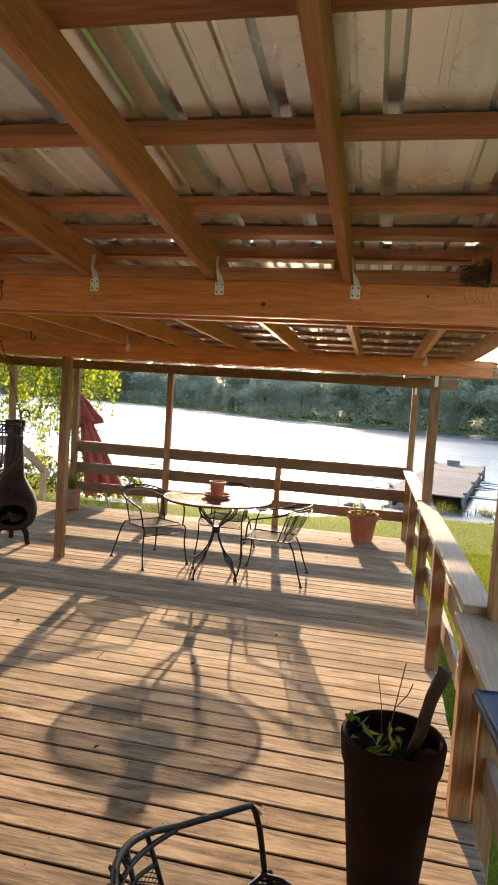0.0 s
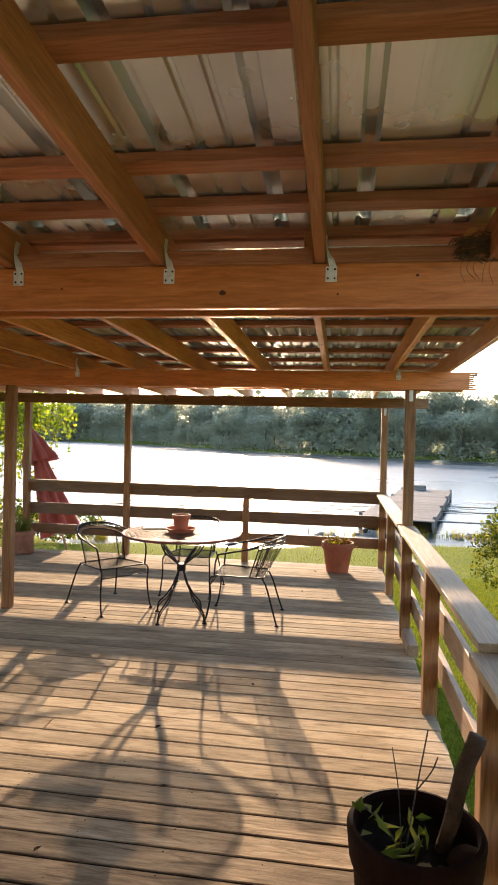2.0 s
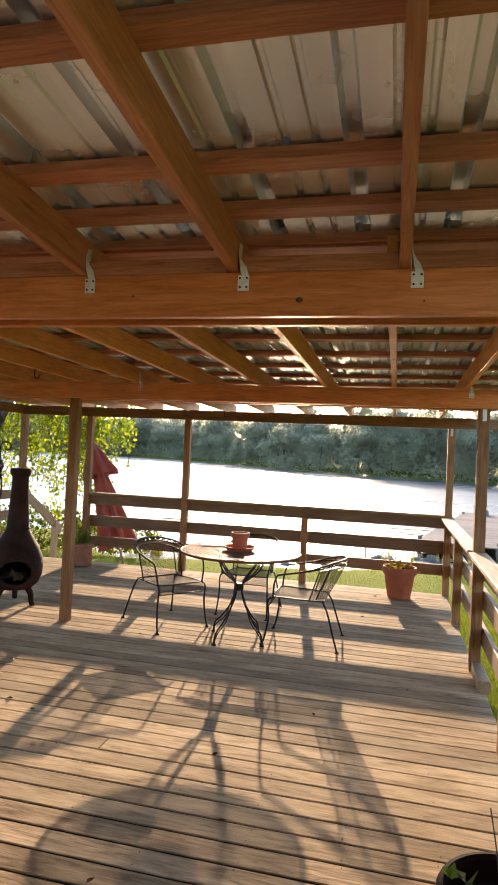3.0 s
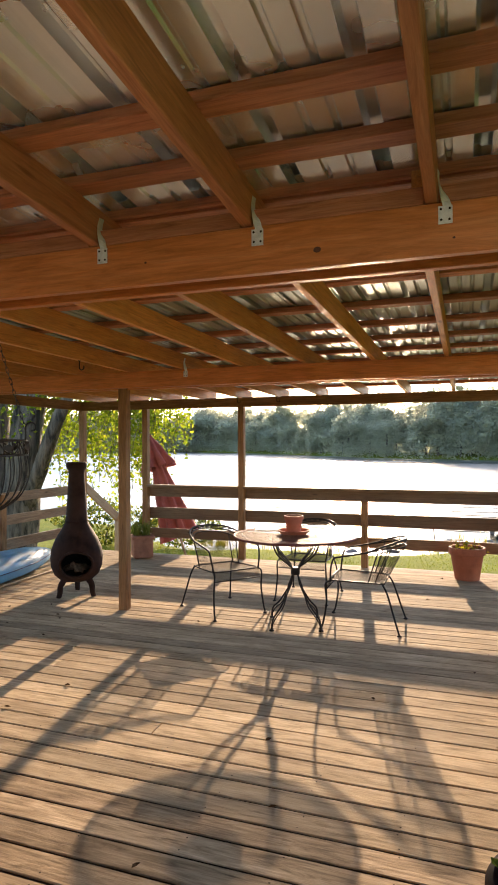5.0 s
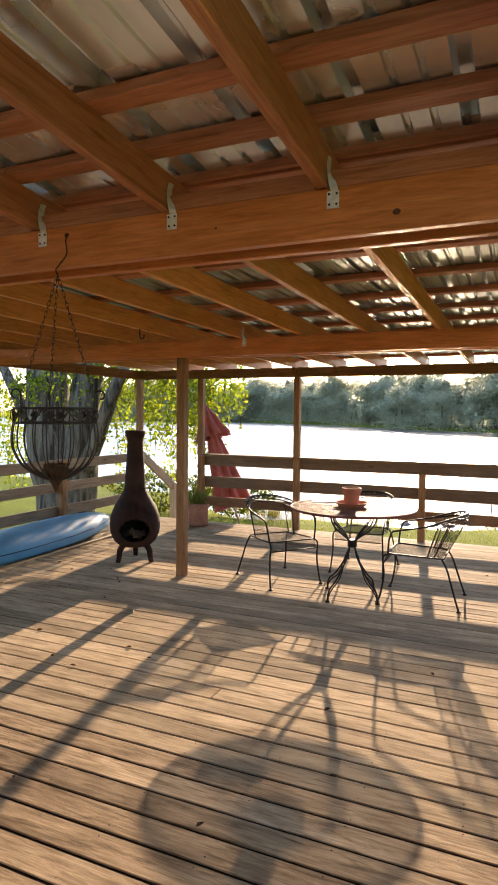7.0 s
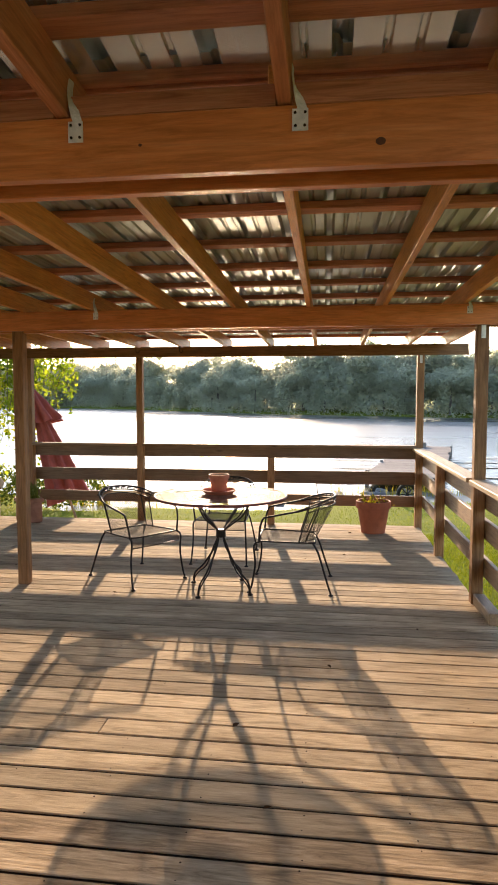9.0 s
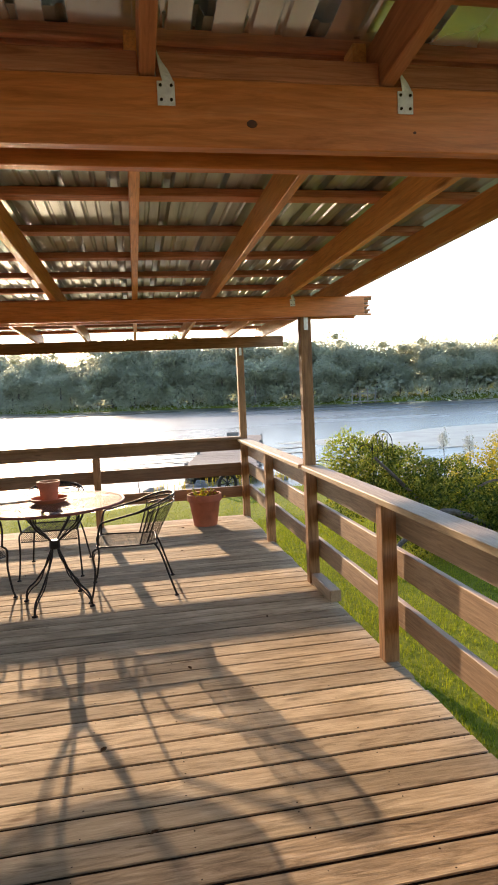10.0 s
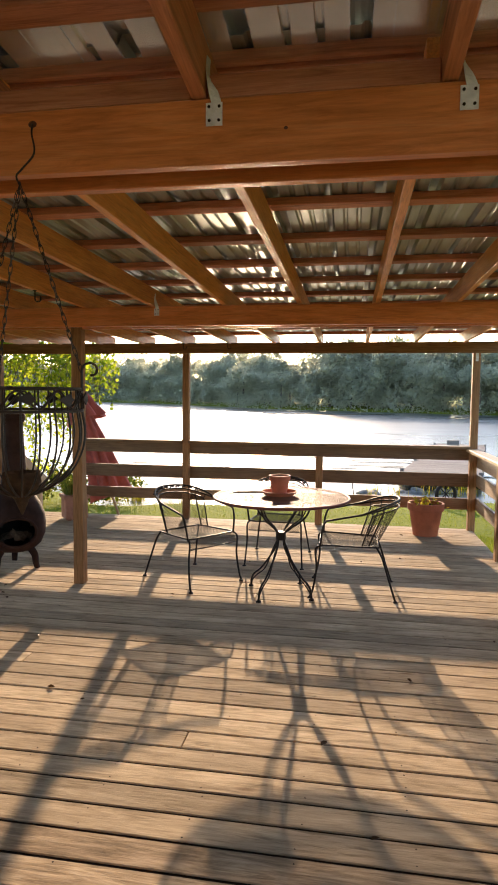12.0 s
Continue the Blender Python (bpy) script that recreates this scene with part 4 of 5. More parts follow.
tube(rib, curve([(0.157, 0, 0.0), (0.160, 0, -0.058), (0.167, 0, -0.11), (0.160, 0, -0.165), (0.128, 0, -0.225), (0.075, 0, -0.265), (0.03, 0, -0.285)], 4), 0.0027, 6)
rib_me = mesh_of("rib", rib, M_RUST, True)
for k in range(24):
    part("rib", rib_me, M_RUST, basket, m=pose(0, 0, 0, 0, 0, k * 360 / 24))
bm = bmesh.new()
for k in range(10):
    a0, a1 = 2 * math.pi * k / 10, 2 * math.pi * (k + 1) / 10
    tube(bm, [(0.162 * math.cos(a), 0.162 * math.sin(a), -0.029 + 0.023 * math.sin((a - a0) / (a1 - a0) * 2 * math.pi)) for a in np.linspace(a0, a1, 11)], 0.0032, 5)
    a = a0 + 0.15
    v = [(0, 0, 0), (0.03, 0, 0.014), (0.045, 0, 0), (0.03, 0, -0.02)]
    c, s = math.cos(a), math.sin(a)
    up = 1 if k % 2 else -1
    q = [bm.verts.new((0.165 * c - s * x, 0.165 * s + c * x, -0.028 + up * z)) for x, y, z in v] + [bm.verts.new((0.169 * c - s * x, 0.169 * s + c * x, -0.028 + up * z)) for x, y, z in v]
    for f in ((0, 1, 2, 3), (7, 6, 5, 4), (0, 4, 5, 1), (1, 5, 6, 2), (2, 6, 7, 3), (3, 7, 4, 0)):
        bm.faces.new([q[i] for i in f])
part("scroll_band", bm, M_RUST, basket, "wavy wire with small metal leaves")
bm = bmesh.new()
lathe(bm, [(0.002, -0.338), (0.010, -0.32), (0.019, -0.298), (0.038, -0.274), (0.050, -0.252), (0.046, -0.222), (0.03, -0.236), (0.002, -0.25)], 20, 0.4)
part("liner", bm, M_COIR, basket, "scrap of brown coir liner")
for k in range(3):
    a = math.radians(20 + 120 * k)
    c, s = math.cos(a), math.sin(a)
    bm = bmesh.new()
    curl = []
    for q in np.linspace(0, 1, 16):
        g, rad = math.pi - q * 1.55 * math.pi, 0.024 * (1 - 0.5 * q)
        d = 0.159 + 0.024 + rad * math.cos(g)
        curl.append((d * c, d * s, 0.05 + rad * math.sin(g)))
    tube(bm, [(0.159 * c, 0.159 * s, -0.056), (0.159 * c, 0.159 * s, 0.0)] + curl, 0.0036, 6)
    part("scroll_hook", bm, M_RUST, basket, smooth=True)
    top, low = Vector((0.005, 0.01, 0.53)), Vector((0.159 * c, 0.159 * s, 0.045))
    bm = bmesh.new()
    n = 22
    for i in range(n):
        p = low.lerp(top, (i + 0.5) / n)
        d = (top - low).normalized()
        side = d.orthogonal().normalized()
        if i % 2:
            side = d.cross(side)
        L = (top - low).length / n * 0.72
        tube(bm, [p + d * L * math.cos(q) + side * 0.0048 * math.sin(q) for q in (2 * math.pi * j / 10 for j in range(10))], 0.0013, 5, True)
    part("chain", bm, M_RUST, basket, "thin rusty chain")
bm = bmesh.new()
tube(bm, curve([(0.005, 0.01, 0.525), (-0.004, 0.01, 0.55), (0.01, 0.015, 0.57), (0.04, 0.022, 0.61), (0.032, 0.026, 0.66), (0.03, 0.034, 0.688)], 5), 0.0025, 6)
part("wire_hook", bm, M_RUST, basket, smooth=True)

# ---- iron hooks under the rafters ----
first_hook = None
for x, y in ((-2.453, 5.45), (-1.861, 9.3), (-2.453, 9.3)):
    m = pose(x, y, z2_(y) + 0.004)
    if first_hook is not None:
        copy_thing(first_hook, m)
        continue
    first_hook = thing("iron_hook", m, "small dark iron hook screwed under a rafter", "hook", "hooks under the rafters")
    bm = bmesh.new()
    lathe(bm, [(0.012, -0.006), (0.016, -0.004), (0.016, 0.0), (0.01, 0.003)], 12)
    part("screw_plate", bm, M_IRON, first_hook)
    bm = bmesh.new()
    tube(bm, [(0, 0, 0), (0, 0, -0.06)] + [(0.022 - 0.022 * math.cos(q), 0, -0.06 - 0.022 * math.sin(q)) for q in np.linspace(0.2, math.pi * 1.2, 9)], 0.005, 7)
    part("hook_wire", bm, M_IRON, first_hook, smooth=True)

# ---- nest on the beam ----
nest = thing("bird_nest", pose(1.11, 2.975, 2.288), "ragged straw bird nest on the beam", "nest")
bm = bmesh.new()
rng = random.Random(21)
for k in range(240):
    a, r = rng.uniform(0, 6.28), rng.uniform(0.02, 0.085)
    p = Vector((r * math.cos(a) * 1.2, r * math.sin(a) * 0.6, rng.uniform(-0.015, 0.06)))
    d = Vector((-math.sin(a), math.cos(a) * 0.6, rng.uniform(-0.5, 0.5))) * rng.uniform(0.03, 0.06)
    tube(bm, [p - d, p + Vector((0, 0, 0.008)), p + d], 0.0024, 4)
for k in range(5):
    x = rng.uniform(-0.09, 0.05)
    tube(bm, curve([(x, -0.05, 0.0), (x - 0.02, -0.053, -0.05), (x + rng.uniform(-0.03, 0.04), -0.055, -rng.uniform(0.08, 0.14))], 4), 0.0012, 4)
part("straw", bm, M_STRAW, nest)

# ---- planter box, umbrella ----
boxp = thing("planter_box", pose(-3.93, 9.16, dz(9.16), 0, 0, 38), "square terracotta planter box with grassy plant on the deck", "planter")
bm = bmesh.new()
box(bm, (0.29, 0.29, 0.30), (0, 0, 0.165), 0.012)
box(bm, (0.335, 0.335, 0.05), (0, 0, 0.312), 0.01)
for sx in (-1, 1):
    for sy in (-1, 1):
        box(bm, (0.05, 0.05, 0.02), (sx * 0.09, sy * 0.09, 0.008), 0.003)
part("box", bm, M_CLAY_PALE, boxp)
bm = bmesh.new()
rng = random.Random(31)
for k in range(220):
    x, y = rng.uniform(-0.12, 0.12), rng.uniform(-0.12, 0.12)
    a, l = rng.uniform(0, 6.28), rng.uniform(0.1, 0.25)
    q = Vector((math.cos(a), math.sin(a), 0))
    s = q.cross(Vector((0, 0, 1))) * 0.004
    b0, b1, b2 = Vector((x, y, 0.32)), Vector((x, y, 0.32)) + q * l * 0.25 + Vector((0, 0, l * 0.7)), Vector((x, y, 0.32)) + q * l * 0.7 + Vector((0, 0, l))
    v = [bm.verts.new(p) for p in (b0 - s, b0 + s, b1 + s, b1 - s, b2)]
    bm.faces.new(v[:4]); bm.faces.new((v[3], v[2], v[4]))
part("grass", bm, M_FERN, boxp, "thin green grassy leaves")

umb = thing("patio_umbrella", pose(-3.54, 10.35, -0.98, 0, -19, 0), "folded faded red patio umbrella leaning outside the railing", "umbrella")
bm = bmesh.new()
tube(bm, [(0, 0, 0.0), (0, 0, 2.86)], 0.02, 10)
part("pole", bm, M_CAP, umb)


def folded(z0, z1, r0, r1, pleats, seed):
    bm = bmesh.new()
    rings = []
    for i in range(15):
        t = i / 14
        r = r0 + (r1 - r0) * t ** 0.85
        ring = []
        for k in range(pleats * 6):
            a = 2 * math.pi * k / (pleats * 6)
            rr = r * (1 + (0.12 + 0.25 * t) * math.cos(pleats * a + 0.6 * math.sin(3 * t + seed))) * (1 + 0.12 * noise.noise((math.cos(a) * 2, math.sin(a) * 2, t * 3 + seed)))
            ring.append(bm.verts.new((rr * math.cos(a), rr * math.sin(a), z0 + (z1 - z0) * t + 0.03 * t * noise.noise((math.cos(a) * 3, math.sin(a) * 3, seed)))))
        rings.append(ring)
    n = pleats * 6
    for a, b in zip(rings, rings[1:]):
        for k in range(n):
            bm.faces.new((a[k], a[(k + 1) % n], b[(k + 1) % n], b[k]))
    return bm


part("top_tier", folded(2.84, 2.24, 0.025, 0.25, 8, 1.3), M_RED, umb, "short flared upper tier of cloth", smooth=True)
part("canopy", folded(2.42, 1.02, 0.075, 0.26, 8, 4.1), M_RED, umb, "long pleated faded red cloth", smooth=True)
bm = bmesh.new()
lathe(bm, [(0.002, 2.83), (0.03, 2.84), (0.022, 2.9), (0.002, 2.92)], 12)
part("finial", bm, M_CAP, umb)

# ---- dry leaves on the deck ----
LEAVES = ((-1.86, 4.45), (-0.36, 4.15), (0.09, 4.9), (-1.68, 6.18), (-1.63, 4.35), (-0.14, 7.57), (0.36, 8.99), (0.26, 7.79), (-2.95, 6.94), (-4.32, 6.21), (-4.03, 6.24), (-3.14, 6.15), (-2.95, 5.84), (-2.22, 4.1), (-1.23, 7.35), (-3.36, 6.26), (-1.99, 4.03), (-0.52, 3.01), (-1.4, 2.94),
          (-3.05, 5.95), (-3.7, 6.05), (-3.3, 5.55), (-2.75, 5.35), (-3.9, 5.3), (-2.3, 5.15), (-3.55, 4.75), (-2.65, 4.45), (-1.2, 2.55), (0.35, 2.8), (-0.15, 3.55), (0.7, 5.6))
for i, (x, y) in enumerate(LEAVES):
    lf = thing("dry_leaf", pose(x, y, dz(y) + 0.004, 0, 0, 57 * i), "small curled brown leaf fallen on the deck", "leaf", "fallen leaves")
    rg = np.random.default_rng(40 + i)
    bm = bmesh.new()
    L = rg.uniform(0.014, 0.026)
    v = [bm.verts.new(p) for p in ((-L, 0, 0.003), (-L * 0.3, L * 0.5, 0.010), (L * 0.4, L * 0.42, 0.008), (L, 0, 0.004), (L * 0.4, -L * 0.42, 0.009), (-L * 0.3, -L * 0.5, 0.005), (0, 0, 0.0))]
    for a, b in zip((0, 1, 2, 3, 4, 5), (1, 2, 3, 4, 5, 0)):
        bm.faces.new((v[a], v[b], v[6]))
    part("blade", bm, M_DRY, lf)

# ---- tree beside the deck ----
tree = thing("tree", pose(-7.9, 10.8, ground_z(-7.9, 10.8) - 0.1), "large two-stemmed shade tree with drooping yellow-green leaves", "tree")
limbs = [
    ([(0.1, 0, 0), (-0.05, 0, 0.9), (-0.30, -0.1, 2.2), (-0.42, 0, 4.2), (-0.7, 0.3, 6.5), (-0.9, 0.8, 9.0)], 0.60, 0.2),
    ([(0.2, 0, 0.0), (0.32, 0, 1.0), (0.52, -0.05, 2.2), (0.72, 0, 4.0), (1.2, 0.3, 6.4), (1.9, 0.6, 8.5)], 0.46, 0.14),
    ([(0.6, -0.1, 1.5), (1.05, -0.2, 2.3), (1.55, -0.2, 3.4), (2.3, 0, 4.8), (3.2, 0.2, 6.0)], 0.17, 0.05),
    ([(-0.3, -0.1, 2.0), (-0.8, -0.2, 2.6), (-1.4, -0.2, 3.6), (-2.2, 0.2, 4.4), (-3.2, 0.5, 4.8)], 0.15, 0.04),
    ([(0.85, 0, 4.0), (1.9, 0.3, 4.8), (3.0, 0.6, 4.9), (3.9, 0.8, 4.3)], 0.13, 0.03),
    ([(-0.5, 0, 4.4), (-1.6, 0.6, 5.6), (-3.2, 1.2, 6.2)], 0.13, 0.03),
    ([(-0.6, 0.2, 5.6), (0.3, 1.0, 6.6), (1.0, 2.2, 7.2)], 0.12, 0.03),
]
for i, (pts, r0, r1) in enumerate(limbs):
    bm = bmesh.new()
    line = curve(pts, 6)
    tube(bm, line, r0, 14, taper=r1)
    for v in bm.verts:
        v.co += 0.10 * r0 * noise.noise_vector(Vector((v.co.x * 5, v.co.y * 5, v.co.z * 1.2)))
    part("trunk" if i < 2 else "limb", bm, M_TRUNK, tree, smooth=True)
rg = np.random.default_rng(77)
twig = bmesh.new()
leaves = []
# hanging sprays: (x range, y range, top z range, length range, how many), from the tree's foot
for x0, x1, y0, y1, za, zb, la, lb, n in ((0.5, 2.9, -0.2, 2.2, 3.2, 5.4, 0.5, 1.5, 130), (2.5, 3.6, -0.3, 1.6, 2.95, 3.6, 0.3, 0.75, 26), (0.8, 2.9, 0.0, 1.6, 2.2, 3.0, 0.6, 1.2, 26),
                                         (-5.0, -0.2, 0.2, 3.0, 3.0, 5.5, 0.6, 1.6, 130), (-5.5, 3.6, -0.8, 3.5, 5.2, 9.5, 0.8, 1.6, 190), (-3.8, -1.2, 0.6, 2.5, 1.6, 2.6, 0.4, 1.0, 30), (-0.6, 0.7, -0.8, -0.4, 3.0, 3.5, 0.2, 0.5, 14)):
    for k in range(n):
        p = np.array([rg.uniform(x0, x1), rg.uniform(y0, y1), rg.uniform(za, zb)])
        L = rg.uniform(la, lb)
        d = rg.normal(size=2) * 0.35
        q = [p + np.array([d[0] * t * L, d[1] * t * L, 0.12 * math.sin(3 * t) - L * t ** 1.5]) for t in np.linspace(0, 1, 7)]
        tube(twig, q, 0.006, 3)
        m = int(52 * L / 1.0) + 16
        for t in rg.uniform(0, 1, m):
            i = min(5, int(t * 6))
            leaves.append(q[i] + (q[i + 1] - q[i]) * (t * 6 - i) + rg.normal(size=3) * 0.06)
tagged(part("twig_growth", twig, M_BARK, tree), kind="stuff")
cards("crown", leaves, rg.uniform(0.05, 0.105, len(leaves)), M_LEAF, tree, "many small yellow-green leaves", seed=3, slim=0.7)

# ---- shrubs beside the deck ----


def shrub(m, lumps, n, size, mat, label, seed, arms):
    s = thing("shrub", m, label, "shrub", "shrubs by the deck")
    rg = np.random.default_rng(seed)
    for pts, r in arms:
        bm = bmesh.new()
        tube(bm, curve(pts, 5), r, 7, taper=r * 0.4)
        part("branch", bm, M_BARK, s, smooth=True)
    out = []
    for cx, cy, cz, rx, ry, rz, w in lumps:
        k = int(n * w)
        d = rg.normal(size=(k, 3))
        d /= np.linalg.norm(d, axis=1)[:, None]
        rad = rg.uniform(0.55, 1.0, k) ** 0.6
        bumpy = 1 + 0.22 * np.sin(d[:, 0] * 7 + seed) * np.cos(d[:, 2] * 6 + d[:, 1] * 5)
        out.append(np.c_[cx + d[:, 0] * rx * rad * bumpy, cy + d[:, 1] * ry * rad * bumpy, cz + d[:, 2] * rz * rad * bumpy])
    pts = np.concatenate(out)
    pts = pts[pts[:, 2] > 0.02]
    cards("foliage", pts, rg.uniform(size * 0.6, size * 1.3, len(pts)), mat, s, seed=seed, slim=0.6)
    return s


gz = ground_z(4.8, 10.6)
shrub(pose(4.6, 10.4, gz), [(-1.25, 0, 1.22, 0.5, 0.5, 0.50, 0.10), (-1.5, 0.1, 0.90, 0.42, 0.4, 0.50, 0.06), (-0.75, 0, 0.92, 0.72, 0.7, 0.60, 0.20), (0.0, 0, 0.75, 0.8, 0.8, 0.58, 0.22), (0.7, 0, 0.48, 0.8, 0.8, 0.48, 0.17), (-0.35, -0.7, 0.52, 1.1, 0.65, 0.50, 0.18)], 32000, 0.05, M_BUSH,
      "broad green shrub with arching branches beyond the railing", 11,
      [([(0, 0, 0), (-0.4, -0.3, 0.5), (-0.9, -0.5, 1.0), (-1.35, -0.5, 1.45)], 0.05), ([(0.3, 0, 0), (0.8, -0.6, 0.6), (1.2, -0.7, 0.8)], 0.04), ([(0.2, 0, 0), (0.2, -0.9, 0.35), (-0.7, -1.3, 0.75), (-1.5, -1.5, 0.35), (-1.75, -1.5, 0.1)], 0.06), ([(-0.2, -0.2, 0.3), (0.2, -0.7, 0.95), (0.7, -0.8, 1.05)], 0.03)])
shrub(pose(5.6, 9.2, ground_z(5.6, 9.2)), [(0, 0, 0.48, 0.8, 0.8, 0.46, 0.5), (0.9, -0.7, 0.5, 0.9, 0.9, 0.5, 0.3), (-0.5, -0.2, 0.35, 0.7, 0.7, 0.35, 0.2)], 16000, 0.05, M_BUSH,
      "dense dark green shrub in the yard", 12, [([(0, 0, 0), (0.3, 0, 0.4), (0.6, 0, 0.8)], 0.04)])
shrub(pose(7.3, 12.4, ground_z(7.3, 12.4)), [(0, 0, 0.9, 0.75, 0.7, 0.8, 0.5), (-0.75, 0.5, 0.6, 0.6, 0.5, 0.6, 0.2), (1.1, 0.3, 0.9, 0.9, 0.8, 0.85, 0.3)], 11000, 0.055, M_GOLD,
      "tall yellow flowering weeds by the shore", 13, [([(0, 0, 0), (0.1, 0, 0.8)], 0.02), ([(0.3, 0.2, 0), (0.5, 0.3, 0.9)], 0.02)])
shrub(pose(5.6, 17.8, ground_z(5.6, 17.8)), [(0, 0, 0.8, 0.8, 0.6, 0.75, 0.6), (1.2, 0.2, 0.6, 0.8, 0.5, 0.5, 0.4)], 4200, 0.07, M_GRASS,
      "yellow-green weeds at the water's edge", 14, [([(0, 0, 0), (0.1, 0, 0.8)], 0.02)])
shrub(pose(-8.6, 15.5, ground_z(-8.6, 15.5)), [(0, 0, 0.6, 1.6, 0.8, 0.6, 0.6), (2.2, 0.3, 0.5, 1.2, 0.7, 0.5, 0.4)], 5000, 0.09, M_BUSH,
      "low green bushes below the tree", 15, [([(0, 0, 0), (0.1, 0, 0.6)], 0.03)])
for x, y, h in ((5.70, 12.5, 1.46), (6.25, 12.5, 1.36)):
    z = ground_z(x, y)
    pl = thing("plume_flower", pose(x, y, z), "tall fluffy white flower head among the shrubs", "flower", "white flowers")
    bm = bmesh.new()
    tube(bm, curve([(0, 0, 0), (0.02, 0, h * 0.6), (0.0, 0, h)], 4), 0.008, 6)
    part("stem", bm, M_BARK, pl)
    rg = np.random.default_rng(int(h * 100))
    d = rg.normal(size=(330, 3)) * [0.05, 0.05, 0.09]
    tagged(cards("bloom", d + [0, 0, h], rg.uniform(0.03, 0.06, 330), M_PLUME, pl, "white fluffy petals", seed=2), kind="stuff")
arch = thing("garden_trellis", pose(3.54, 10.3, -0.93), "black iron garden trellis with an arched scroll top", "trellis")
bm = bmesh.new()
for x in (-0.16, 0.16):
    tube(bm, [(x, 0, -0.2), (x, 0, 1.55)], 0.007, 6)
tube(bm, [(0.16 * math.cos(a), 0, 1.55 + 0.2 * math.sin(a)) for a in np.linspace(0, math.pi, 17)], 0.007, 6)
for x in (-0.08, 0.0, 0.08):
    tube(bm, [(x, 0, 1.2), (x, 0, 1.7)], 0.006, 5)
tube(bm, [(-0.16 - 0.12 + 0.12 * math.cos(a), 0, 1.42 + 0.13 * math.sin(a)) for a in np.linspace(0, math.pi, 12)], 0.009, 6)
tube(bm, [(0.16, 0, 1.5), (0.22, 0, 1.44), (0.28, 0, 1.46)], 0.009, 6)
part("frame", bm, M_IRON, arch)

# ---- dock and shore ----
dock = thing("dock", pose(2.5, 21.4, 0.42, 0, 0, -12), "grey weathered plank dock reaching into the lake", "dock")
for k in range(46):
    board("dock_plank", (-1.25, 0.15 + 0.3 * k, -1.36), (1.25, 0.15 + 0.3 * k, -1.36), 0.285, 0.04, M_PIER, dock)
for sx in (-1.2, 1.2):
    board("dock_beam", (sx, 0, -1.49), (sx, 13.8, -1.49), 0.06, 0.22, M_PIER, dock)
    for y in (0.6, 4.5, 9, 13.2):
        board("piling", (sx * 1.02, y, -2.4), (sx * 1.02, y, -1.25), 0.12, 0.12, M_PIER, dock)
crate = thing("crate", dock.matrix_world @ pose(-0.3, 13.0, -1.34), "small grey wooden crate on the dock", "crate")
bm = bmesh.new()
box(bm, (0.6, 0.4, 0.26), (0, 0, 0.13), 0.01)
part("crate_body", bm, M_PIER, crate)
for k in range(3):
    board("slat", (-0.3, -0.21, 0.05 + 0.085 * k), (0.3, -0.21, 0.05 + 0.085 * k), 0.02, 0.06, M_PIER, crate)
rng = random.Random(61)
M_ROCK = plain("shore_rock", (0.16, 0.14, 0.12), 0.85, 0.0, 0.4, 4, 0.6)
for k in range(26):
    x = rng.uniform(-5, 6)
    y = shore(x) - 0.2 + rng.uniform(-0.5, 0.5)
    r = rng.uniform(0.12, 0.3)
    st = thing("shore_rock", pose(x, y, max(ground_z(x, y), WATER - 0.05), 0, 0, rng.uniform(0, 360)), "grey rock at the water's edge", "rock", "shore rocks")
    bm = bmesh.new()
    bmesh.ops.create_icosphere(bm, subdivisions=2, radius=r, matrix=Matrix.Diagonal((1.2, 0.9, 0.65, 1)))
    for v in bm.verts:
        v.co += 0.3 * r * noise.noise_vector(v.co * 2.5 / r * 0.4 + Vector((k, 0, 0)))
    part("rock", bm, M_ROCK, st)
wheel = thing("cart_wheel", pose(2.2, 17.9, ground_z(2.2, 17.9) + 0.28, 0, 0, 20), "dark spoked wheel standing by the shore", "wheel")
bm = bmesh.new()
tube(bm, [(0.26 * math.cos(a), 0, 0.26 * math.sin(a)) for a in np.linspace(0, 2 * math.pi, 28, endpoint=False)], 0.05, 8, True)
part("tyre", bm, M_IRON, wheel, "black rubber tyre", smooth=True)
bm = bmesh.new()
for k in range(8):
    a = k * math.pi / 4
    tube(bm, [(0, 0, 0), (0.22 * math.cos(a), 0, 0.22 * math.sin(a))], 0.015, 6)
part("spokes", bm, M_IRON, wheel)


pole = thing("garden_stake", pose(-0.1, 18.5, ground_z(-0.1, 18.5), 0, -6, 0), "thin dark metal stake standing by the shore", "stake")
bm = bmesh.new()
tube(bm, [(0, 0, -0.1), (0, 0, 1.05)], 0.014, 6)
part("rod", bm, M_IRON, pole)


